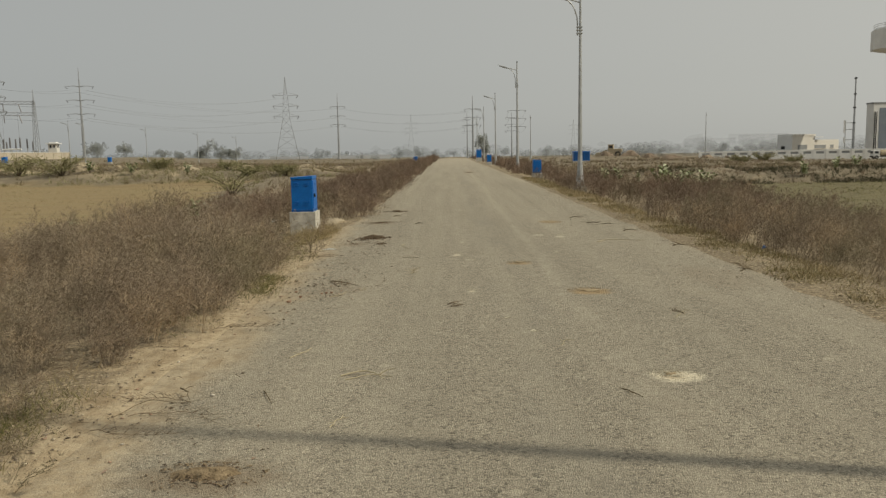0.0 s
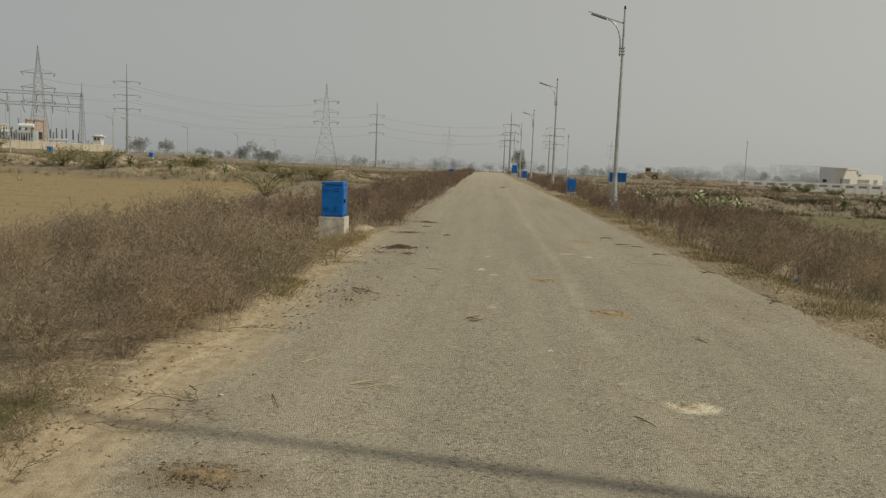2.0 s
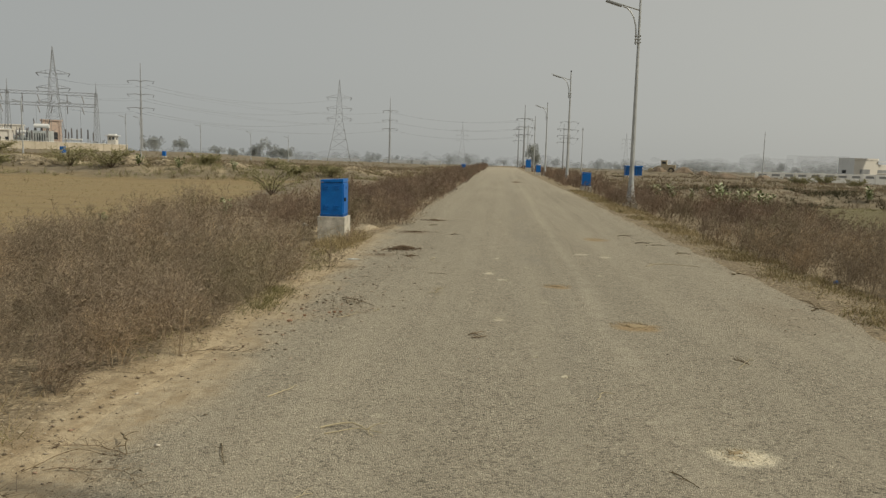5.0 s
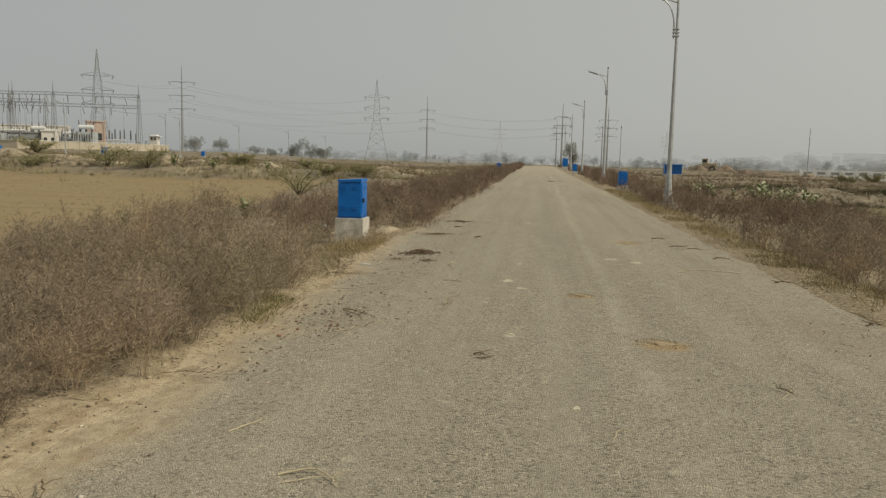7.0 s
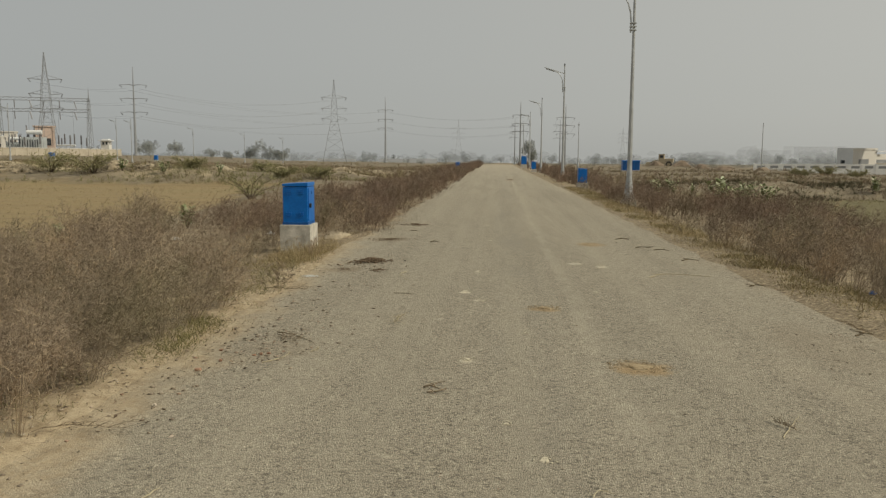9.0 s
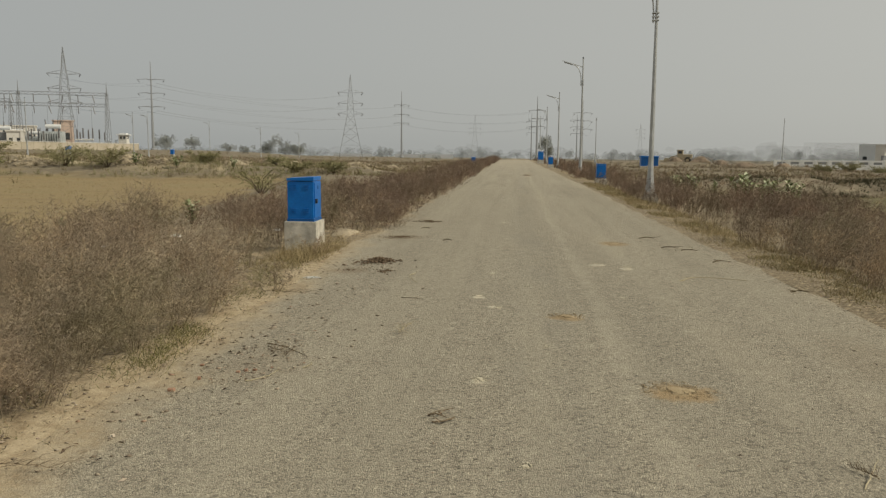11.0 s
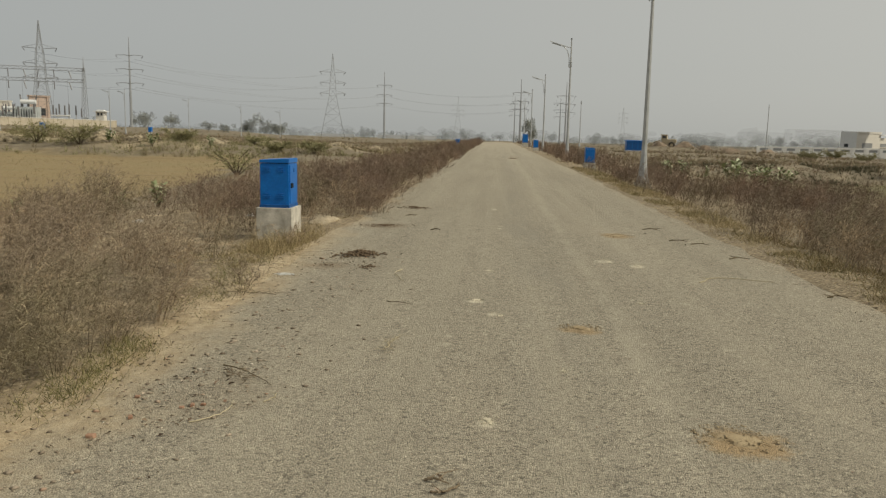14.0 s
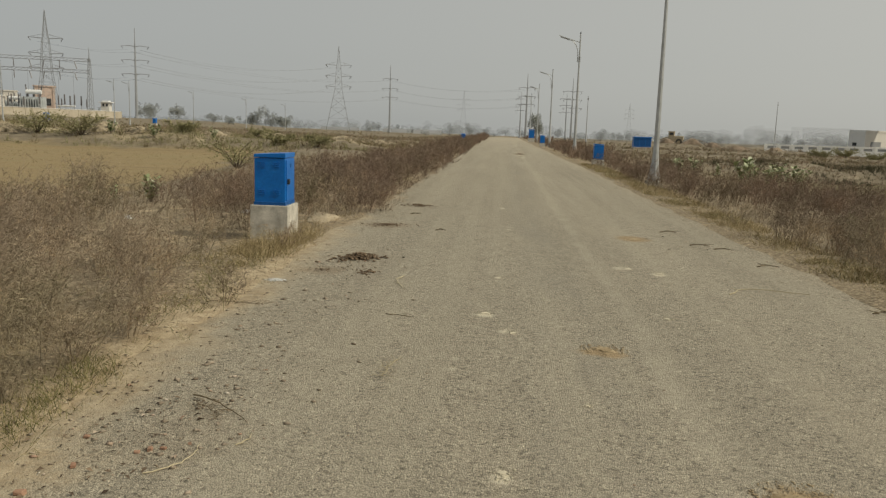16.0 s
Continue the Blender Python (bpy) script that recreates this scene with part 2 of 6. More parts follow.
def earth():
    """Sandy verge, brown litter under the weeds, a stubble field, pale berms beyond."""
    m, n, l, p = material("dry_earth", 0.95)
    pos = n.new("ShaderNodeNewGeometry").outputs["Position"]
    sep = n.new("ShaderNodeSeparateXYZ")
    l.new(pos, sep.inputs[0])
    x, y = sep.outputs[0], sep.outputs[1]
    big, mid, fine = noise_node(n, l, 0.12, 5, 0.6), noise_node(n, l, 1.6, 6, 0.65), noise_node(n, l, 25, 5, 0.7)
    sand = sand_colour(n, l)
    litter = ramp(n, l, fine, [(0.3, (0.12, 0.09, 0.058)), (0.5, (0.25, 0.20, 0.132)), (0.7, (0.46, 0.385, 0.265))])
    chips = n.new("ShaderNodeTexVoronoi")
    chips.inputs["Scale"].default_value = 34
    l.new(pos, chips.inputs["Vector"])
    chip_tone = ramp(n, l, n_sep(n, l, chips.outputs["Color"]), [(0.0, 0.35), (0.2, 0.8), (0.85, 1.0), (0.95, 1.5), (1.0, 1.7)])
    litter = mix(n, l, 0.8, litter, chip_tone, "MULTIPLY")
    col = mix(n, l, calc(n, l, "MULTIPLY", step(n, l, mid, 0.50, 0.64), calc(n, l, "MULTIPLY_ADD", step(n, l, x, 1.0, 3.0), -0.7, 1.0)), litter, sand)
    edge = n.new("ShaderNodeMath")
    edge.operation = "ABSOLUTE"
    l.new(calc(n, l, "MULTIPLY_ADD", y, 0.004, calc(n, l, "SUBTRACT", x, 1.04)), edge.inputs[0])
    by_road = calc(n, l, "SUBTRACT", 1.0, step(n, l, calc(n, l, "ADD", edge.outputs[0], calc(n, l, "MULTIPLY", mid, 0.8)), 3.75, 4.25))
    col = mix(n, l, calc(n, l, "MULTIPLY", by_road, calc(n, l, "MULTIPLY", calc(n, l, "SUBTRACT", 1.0, step(n, l, y, 14.0, 19.0)), calc(n, l, "SUBTRACT", 1.0, step(n, l, x, 0.0, 2.0)))), col, sand)
    brush = ramp(n, l, noise_node(n, l, 0.8, 8, 0.72), [(0.3, (0.13, 0.105, 0.072)), (0.52, (0.205, 0.172, 0.12)), (0.72, (0.32, 0.268, 0.185))])
    dx = calc(n, l, "ABSOLUTE", calc(n, l, "SUBTRACT", x, 1.2), 0.0)
    off = calc(n, l, "ADD", dx, calc(n, l, "MULTIPLY", mid, 3.0))
    col = mix(n, l, step(n, l, off, 8.0, 14.0), col, brush)
    # stubble field to the left
    wob = calc(n, l, "MULTIPLY", calc(n, l, "SUBTRACT", noise_node(n, l, 0.25, 5), 0.5), 9.0)
    fx = calc(n, l, "ADD", calc(n, l, "MULTIPLY_ADD", y, 0.16, x), wob)
    fy = calc(n, l, "ADD", y, wob)
    inside = calc(n, l, "MULTIPLY", calc(n, l, "SUBTRACT", 1.0, step(n, l, fx, -7.5, -5.0)), calc(n, l, "SUBTRACT", 1.0, step(n, l, fy, 56, 60)))
    stub = n.new("ShaderNodeMapping")
    stub.inputs["Scale"].default_value = (0.12, 1.0, 1)
    l.new(pos, stub.inputs[0])
    stubble = ramp(n, l, noise_node(n, l, 0.9, 7, 0.65, stub.outputs[0]), [(0.28, (0.225, 0.172, 0.095)), (0.5, (0.305, 0.230, 0.122)), (0.72, (0.25, 0.218, 0.112))])
    stubble = mix(n, l, 0.45, stubble, ramp(n, l, noise_node(n, l, 12, 4, 0.7), [(0.3, 0.55), (0.7, 1.1)]), "MULTIPLY")
    col = mix(n, l, inside, col, stubble)
    # low green patch to the right
    gx = calc(n, l, "ADD", x, calc(n, l, "MULTIPLY", wob, 0.4))
    green_in = calc(n, l, "MULTIPLY", step(n, l, gx, 9.5, 13.0), calc(n, l, "SUBTRACT", 1.0, step(n, l, y, 50, 52.5)))
    grass = ramp(n, l, noise_node(n, l, 1.2, 7, 0.7), [(0.3, (0.10, 0.085, 0.045)), (0.55, (0.165, 0.145, 0.075)), (0.75, (0.24, 0.195, 0.115))])
    col = mix(n, l, green_in, col, grass)
    # pale bare earth showing on heaps
    pale = step(n, l, big, 0.50, 0.62)
    pale_in = calc(n, l, "MULTIPLY", calc(n, l, "MULTIPLY", step(n, l, fy, 58, 62), calc(n, l, "MULTIPLY", calc(n, l, "SUBTRACT", 1.0, step(n, l, y, 80, 105)), calc(n, l, "SUBTRACT", 1.0, step(n, l, x, -2.0, 2.0)))), pale)
    col = mix(n, l, calc(n, l, "MULTIPLY", pale_in, 0.85), col, (0.47, 0.39, 0.26))
    l.new(col, p.inputs["Base Color"])
    bump(n, l, p, calc(n, l, "ADD", fine, calc(n, l, "MULTIPLY", mid, 2.0)), 0.6, 0.04)
    return m


M_ROAD, M_EARTH = asphalt(), earth()
M_WEED = islands("dry_weed", [(0.0, (0.175, 0.137, 0.10)), (0.4, (0.262, 0.208, 0.154)), (0.85, (0.36, 0.292, 0.215)), (1.0, (0.46, 0.385, 0.285))], drift=0.9)
M_REDBUSH = islands("reddish_dry_bush", [(0.0, (0.125, 0.088, 0.068)), (0.4, (0.20, 0.145, 0.112)), (0.85, (0.275, 0.207, 0.16)), (1.0, (0.36, 0.285, 0.22))], drift=0.8)
M_SCRUB = islands("low_scrub", [(0.0, (0.11, 0.085, 0.05)), (0.5, (0.22, 0.18, 0.105)), (1.0, (0.36, 0.31, 0.18))])
M_TUSSOCK = islands("dry_grass", [(0.0, (0.16, 0.122, 0.06)), (0.5, (0.31, 0.245, 0.135)), (1.0, (0.48, 0.395, 0.235))])
M_BANK = islands("bank_weed", [(0.0, (0.045, 0.045, 0.026)), (0.6, (0.09, 0.085, 0.05)), (1.0, (0.17, 0.15, 0.095))])
M_GRASS = islands("green_grass", [(0.0, (0.06, 0.065, 0.022)), (0.5, (0.14, 0.14, 0.05)), (1.0, (0.36, 0.30, 0.15))])
M_SHRUB = islands("shrub_leaf", [(0.0, (0.17, 0.165, 0.08)), (0.6, (0.28, 0.265, 0.14)), (1.0, (0.42, 0.38, 0.23))])
M_MILKWEED = islands("milkweed_leaf", [(0.0, (0.13, 0.17, 0.07)), (0.5, (0.30, 0.34, 0.18)), (1.0, (0.56, 0.58, 0.41))], 0.6)
# Haze on far leaves and bark is put in by grey tones and transparency.
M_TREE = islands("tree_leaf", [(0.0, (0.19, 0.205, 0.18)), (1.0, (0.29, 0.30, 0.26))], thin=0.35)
M_TREE_FAR = islands("hazed_far_leaf", [(0.0, (0.22, 0.235, 0.225)), (1.0, (0.30, 0.315, 0.30))], thin=0.72)
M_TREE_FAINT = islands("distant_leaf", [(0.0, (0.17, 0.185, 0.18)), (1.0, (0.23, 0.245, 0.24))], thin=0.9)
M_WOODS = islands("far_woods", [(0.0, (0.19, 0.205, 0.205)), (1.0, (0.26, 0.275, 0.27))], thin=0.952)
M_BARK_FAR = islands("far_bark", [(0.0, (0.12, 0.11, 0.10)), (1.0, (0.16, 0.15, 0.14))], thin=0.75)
M_BARK = mottled("bark", (0.09, 0.07, 0.05), (0.16, 0.125, 0.09))
M_BLUE = mottled("blue_enamel", (0.002, 0.125, 0.46), (0.004, 0.16, 0.54), 5, 0.36, 0.0, 40, 0.03)
M_BLUE_TRIM = mottled("blue_enamel_worn", (0.004, 0.06, 0.22), (0.01, 0.12, 0.38), 9, 0.5)
M_CONCRETE = mottled("whitewashed_concrete", (0.35, 0.33, 0.285), (0.68, 0.645, 0.565), 7, 0.9, 0, 60, 0.4)
M_STEEL = mottled("galvanised_steel", (0.36, 0.375, 0.38), (0.50, 0.515, 0.52), 3, 0.5, 0.3, 50, 0.03)
# Steel and wires further off are made more see-through to imitate haze.
M_LATTICE = islands("weathered_hazed_lattice", [(0.0, (0.24, 0.25, 0.26)), (1.0, (0.34, 0.35, 0.36))], 0.6, 0.34)
M_LATTICE_FAR = islands("hazed_lattice_far", [(0.0, (0.26, 0.27, 0.28)), (1.0, (0.34, 0.35, 0.36))], 0.6, 0.6)
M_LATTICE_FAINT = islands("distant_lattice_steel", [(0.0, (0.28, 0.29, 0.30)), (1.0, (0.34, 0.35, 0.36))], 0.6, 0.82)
M_WIRE = islands("conductor", [(0.0, (0.22, 0.23, 0.24)), (1.0, (0.30, 0.31, 0.32))], 0.6, 0.7)
# Part transparent, so the sky behind washes them out as haze would.
M_FAR_BLOCK = islands("far_block", [(0.0, (0.32, 0.33, 0.34)), (1.0, (0.36, 0.37, 0.38))], 0.9, 0.94)
M_WALL_FAR = islands("far_whitewash", [(0.0, (0.55, 0.56, 0.57)), (1.0, (0.62, 0.63, 0.64))], 0.9, 0.55)
M_DARK = mottled("dark_fitting", (0.02, 0.02, 0.022), (0.05, 0.05, 0.05))
M_INSUL = mottled("brown_porcelain", (0.12, 0.115, 0.115), (0.2, 0.19, 0.19), 2, 0.4)
M_WALL = mottled("boundary_plaster", (0.42, 0.37, 0.29), (0.55, 0.49, 0.39), 0.3, 0.9, 0, 3)
M_PINK = mottled("pink_render", (0.58, 0.45, 0.38), (0.68, 0.54, 0.46), 0.2)
M_CREAM = mottled("cream_render", (0.66, 0.63, 0.58), (0.75, 0.725, 0.67), 0.2)
M_WHITE = mottled("white_paint", (0.70, 0.70, 0.69), (0.82, 0.82, 0.80), 0.3)
M_GREY = mottled("grey_cladding", (0.24, 0.25, 0.26), (0.33, 0.34, 0.345), 0.3)
M_GREY_PALE = mottled("pale_grey_cladding", (0.70, 0.71, 0.71), (0.78, 0.79, 0.79), 0.3)
M_YARD = mottled("bluish_grey_paint", (0.38, 0.41, 0.42), (0.50, 0.53, 0.54), 0.6)
M_PANEL = mottled("blue_grey_cladding", (0.17, 0.20, 0.245), (0.23, 0.265, 0.31), 0.3, 0.5)
M_GLASS = mottled("dark_glazing", (0.035, 0.04, 0.045), (0.07, 0.075, 0.08), 0.4, 0.2)
M_YELLOW = mottled("faded_yellow_paint", (0.42, 0.345, 0.23), (0.54, 0.46, 0.33), 1.5)
M_RUBBER = mottled("dusty_rubber", (0.04, 0.038, 0.035), (0.09, 0.085, 0.075))
M_BRICK = mottled("brick_red", (0.30, 0.17, 0.11), (0.40, 0.25, 0.17), 8)
M_SAND = mottled("loose_sand", (0.30, 0.225, 0.13), (0.46, 0.37, 0.235), 14, 0.95, 0, 70, 0.6)
M_MUD = mottled("dried_mud", (0.17, 0.125, 0.075), (0.34, 0.26, 0.16), 22, 0.95, 0, 80, 0.9)
M_MOUND = mottled("pale_earth", (0.31, 0.26, 0.18), (0.52, 0.44, 0.32), 3, 0.95, 0, 30, 0.9)
M_RUBBLE = mottled("brick_rubble", (0.24, 0.185, 0.135), (0.37, 0.295, 0.22), 2.5, 0.95, 0, 12, 0.9)
M_PALE = mottled("pale_lime_spill", (0.48, 0.43, 0.32), (0.66, 0.595, 0.455), 14, 0.95, 0, 70, 0.3)
M_DUNG = mottled("dry_dung", (0.11, 0.075, 0.048), (0.28, 0.205, 0.135), 30, 0.95, 0, 90, 0.8)
M_STRAW = islands("straw", [(0.0, (0.42, 0.36, 0.235)), (1.0, (0.54, 0.47, 0.33))])
M_FLAKE = islands("dead_leaf", [(0.0, (0.05, 0.035, 0.025)), (0.55, (0.13, 0.095, 0.065)), (0.8, (0.24, 0.18, 0.12)), (0.9, (0.36, 0.22, 0.15)), (1.0, (0.52, 0.47, 0.38))])
M_STEM = mottled("dry_stem", (0.17, 0.13, 0.085), (0.30, 0.235, 0.155), 20)
M_STICK = mottled("dry_stick", (0.10, 0.075, 0.045), (0.22, 0.17, 0.10), 20)
M_STONE = islands("road_grit", [(0.0, (0.17, 0.135, 0.10)), (0.4, (0.24, 0.195, 0.145)), (0.85, (0.40, 0.34, 0.26)), (0.92, (0.36, 0.23, 0.16)), (1.0, (0.60, 0.56, 0.48))])
M_CLOD = islands("dry_clod", [(0.0, (0.22, 0.175, 0.12)), (0.5, (0.32, 0.26, 0.18)), (1.0, (0.55, 0.47, 0.35))])
M_PLASTIC = mottled("torn_white_plastic", (0.62, 0.62, 0.60), (0.80, 0.80, 0.78), 20, 0.5)


# ---- builders ----
def as_mesh(name, bm, mat):
    me = bpy.data.meshes.new(name)
    bm.normal_update()
    bm.to_mesh(me)
    bm.free()
    me.materials.append(mat)
    return me


def part(name, bm, mat, parent, label=""):
    ob = new(name, as_mesh(name, bm, mat))
    ob.parent = parent
    if label:
        ob["label"] = label
    return ob


def thing(name, label, category, m=Matrix(), group="", kind=""):
    ob = new(name)
    ob.empty_display_size = 0.2
    ob.matrix_basis = m
    return tagged(ob, label, category, group, kind)


def solo(name, bm, mat, label, category, m=Matrix(), group="", kind=""):
    ob = new(name, as_mesh(name, bm, mat))
    ob.matrix_basis = m
    return tagged(ob, label, category, group, kind)


def raw(name, verts, faces, mat):
    """A mesh from arrays of points and of triangles."""
    me = bpy.data.meshes.new(name)
    v, f = np.asarray(verts, np.float32), np.asarray(faces, np.int32)
    me.vertices.add(len(v))
    me.vertices.foreach_set("co", v.ravel())
    k = f.shape[1]
    me.loops.add(f.size)
    me.loops.foreach_set("vertex_index", f.ravel())
    me.polygons.add(len(f))
    me.polygons.foreach_set("loop_start", np.arange(0, f.size, k, dtype=np.int32))
    me.update(calc_edges=True)
    me.materials.append(mat)
    return me


def block(bm, x0, x1, y0, y1, z0, z1, bevel=0.0):
    r = bmesh.ops.create_cube(bm, size=1, matrix=Matrix.Translation(((x0 + x1) / 2, (y0 + y1) / 2, (z0 + z1) / 2)) @ Matrix.Diagonal((x1 - x0, y1 - y0, z1 - z0, 1)))
    if bevel:
        edges = {e for v in r["verts"] for e in v.link_edges}
        bmesh.ops.bevel(bm, geom=list(edges), offset=bevel, segments=2, affect="EDGES", profile=0.6)
    return bm


def tube(bm, points, radii, n=8):
    """A closed pipe through points."""
    pts = [Vector(p) for p in points]
    if isinstance(radii, (int, float)):
        radii = [radii] * len(pts)
    rings = []
    for i, p in enumerate(pts):
        d = (pts[min(i + 1, len(pts) - 1)] - pts[max(i - 1, 0)]).normalized()
        a = d.cross(Vector((0, 0, 1)) if abs(d.z) < 0.9 else Vector((0, 1, 0))).normalized()
        b = d.cross(a)
        rings.append([bm.verts.new(p + (a * math.cos(k * 2 * math.pi / n) + b * math.sin(k * 2 * math.pi / n)) * radii[i]) for k in range(n)])
    for r0, r1 in zip(rings, rings[1:]):
        for k in range(n):
            bm.faces.new((r0[k], r0[(k + 1) % n], r1[(k + 1) % n], r1[k]))
    bm.faces.new(rings[0][::-1])
    bm.faces.new(rings[-1])
    return bm


def BM():
    return bmesh.new()


# ---- the lie of the land ----
def fade(v, lo, hi):
    u = np.clip((np.asarray(v, float) - lo) / (hi - lo), 0, 1)
    return u * u * (3 - 2 * u)


LATTICE = np.random.RandomState(5).rand(256, 256)


def rough(x, y, size):
    """Smooth value noise, 0 to 1."""
    u, v = np.asarray(x, float) / size, np.asarray(y, float) / size
    i, j = np.floor(u).astype(int), np.floor(v).astype(int)
    a, b = fade(u - i, 0, 1), fade(v - j, 0, 1)
    g = lambda p, q: LATTICE[p % 256, q % 256]
    return (g(i, j) * (1 - a) + g(i + 1, j) * a) * (1 - b) + (g(i, j + 1) * (1 - a) + g(i + 1, j + 1) * a) * b


def road_left(y):
    return -2.42 - 0.0055 * np.asarray(y, float)


def road_right(y):
    y = np.asarray(y, float)
    return 4.36 - 0.0125 * np.clip(y, 0, 22) - 0.0085 * np.clip(y - 38, 0, None)


def asphalt_left(y):
    return road_left(y) + 0.08 + 0.10 * (rough(1.7, y, 0.7) - 0.5) + 0.16 * (rough(9.3, y, 2.3) - 0.5)


def asphalt_right(y):
    return road_right(y) - 0.02 + 0.2 * (rough(4.7, y, 0.5) - 0.5) + 0.34 * (rough(6.1, y, 1.7) - 0.5)


def fall(x, y):
    """Lowers far ground to fit the camera's horizon, in place of haze; less so under the substation."""
    x, y = np.asarray(x, float), np.asarray(y, float)
    beside = np.maximum(road_left(y) - x, x - road_right(y))
    off = np.maximum(fade(beside, 2, 20), fade(y, 163, 175))
    d = np.clip(np.hypot(x, y) - 90, 0, None)
    return 0.0082 * d * fade(d, 0, 30) * off * (1 - 0.75 * fade(-x, 105, 140) * (1 - fade(y, 380, 460)))


def land(x, y):
    """Height of the ground."""
    x, y = np.asarray(x, float), np.asarray(y, float)
    out = np.maximum(road_left(y) - x, x - road_right(y))
    z = -0.012 * np.clip(x, -160, 110) * fade(np.abs(x - 1.2), 12, 60)
    z = z + 0.5 * (rough(x, y, 9.0) - 0.5) * fade(out, 6, 18) + 0.16 * (rough(x, y, 2.1) - 0.5) * fade(out, 0.5, 3) + 0.05 * (rough(x, y, 0.6) - 0.5) * fade(out, 0.1, 1)
    z = z - 0.22 * fade(x - road_right(y), 0.3, 2.2) - 0.10 * fade(road_left(y) - x, 0.3, 2.5)
    wide = fade(-x - 0.16 * y, 4.0, 7.0) * (1 - fade(y, 55, 61)) * fade(y, -5, 8)
    z = z * (1 - 0.85 * wide) - 0.5 * wide
    bank = np.exp(-((y - 64 - 5 * (rough(x, 0 * y, 17) - 0.5)) / 4.0) ** 2) * fade(-x, 8, 14)
    z = z + bank * (0.35 + 1.1 * (rough(x, y, 5.0) - 0.25))
    low = fade(x, 8.5, 15) * (1 - fade(y + 4 * (rough(x, y, 6) - 0.5), 51.5, 53.5)) * fade(y, 5, 14)
    z = z * (1 - low) - 0.85 * low
    heap = np.exp(-((y - 56) / 2.6) ** 2) * fade(x, 11, 16) * (1 - fade(x, 50, 60))
    z = z + heap * (0.05 + 0.5 * (rough(x, y, 2.2) - 0.2))
    z = z - 0.12 * np.exp(-((x + 3.4) / 0.9) ** 2 - ((y - 16.2) / 1.5) ** 2) - 0.08 * np.exp(-((x - 5.5) / 0.9) ** 2 - ((y - 32.6) / 2.0) ** 2)
    rubble = np.exp(-((x - 34) / 9.0) ** 2 - ((y - 158) / 7.0) ** 2)
    z = z + rubble * (0.9 + 0.8 * (rough(x, y, 3.0) - 0.3))
    heap2 = np.exp(-((x - 45) / 16.0) ** 2 - ((y - 120) / 8.0) ** 2)
    z = z + heap2 * 1.0 * (rough(x, y, 4.5) - 0.15)
    z = z + (0.035 + 0.03 * (rough(x, y, 0.8) - 0.5)) * (1 - fade(out, 0.5, 2.0)) - fall(x, y)
    on_road = fade(-out, 0.0, 0.75) * (1 - fade(y, 164, 166))
    return z * (1 - on_road) - 0.06 * on_road


def spaced(start, stop, first, grow):
    out, d = [start], first
    while out[-1] < stop:
        out.append(out[-1] + d)
        d *= grow
    return out


def sheet(name, xs, ys, zf, mat, kind="structure", label="", category=""):
    gx, gy = np.meshgrid(np.array(xs), np.array(ys))
    v = np.stack([gx, gy, zf(gx, gy)], -1).reshape(-1, 3)
    w = len(xs)
    i = (np.arange(len(ys) - 1)[:, None] * w + np.arange(w - 1)[None]).ravel()
    me = raw(name, v, np.stack([i, i + 1, i + w + 1, i + w], -1), mat)
    me.polygons.foreach_set("use_smooth", np.ones(len(me.polygons), bool))
    return tagged(new(name, me), label, category, "", kind)


xs = sorted({*[-v for v in spaced(12, 3500, 0.35, 1.09)], *np.arange(-12, 15, 0.25).round(2).tolist(), *spaced(15, 3500, 0.35, 1.09)})
ys = sorted({*[-v for v in spaced(6, 1500, 0.6, 1.2)], *np.arange(-6, 30, 0.26).round(2).tolist(), *spaced(30, 4500, 0.25, 1.025)})
sheet("ground", xs, ys, land, M_EARTH, "structure", "dry sandy ground with litter, stubble and bare earth", "ground")


def road_top(x, y):
    u = (x - road_left(y)) / (road_right(y) - road_left(y))
    return 0.012 + 0.02 * (1 - (2 * np.clip(u, 0, 1) - 1) ** 2)


def build_road():
    ts = np.linspace(0, 1, 41)
    yy = np.array([-40.0, *np.arange(-6, 40, 0.25), *spaced(40, 163, 0.5, 1.03)])
    rows = []
    for y in yy:
        x0, x1 = float(asphalt_left(y)), float(asphalt_right(y))
        x = x0 + (x1 - x0) * ts
        z = 0.012 + 0.02 * (1 - (2 * ts - 1) ** 2) + 0.004 * (rough(x, 0 * x + y, 1.1) - 0.5)
        x[1], x[-2] = x[0], x[-1]
        x[0], x[-1] = x0 - 0.3, x1 + 0.3
        z[0] = z[-1] = -0.07
        rows.append(np.stack([x, 0 * x + y, z], -1))
    v = np.concatenate(rows)
    w = len(ts)
    i = (np.arange(len(yy) - 1)[:, None] * w + np.arange(w - 1)[None]).ravel()
    me = raw("road", v, np.stack([i, i + 1, i + w + 1, i + w], -1), M_ROAD)
    me.polygons.foreach_set("use_smooth", np.ones(len(me.polygons), bool))
    tagged(new("road", me), "straight dusty grey asphalt road with sandy edges", "road", "", "structure")


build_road()


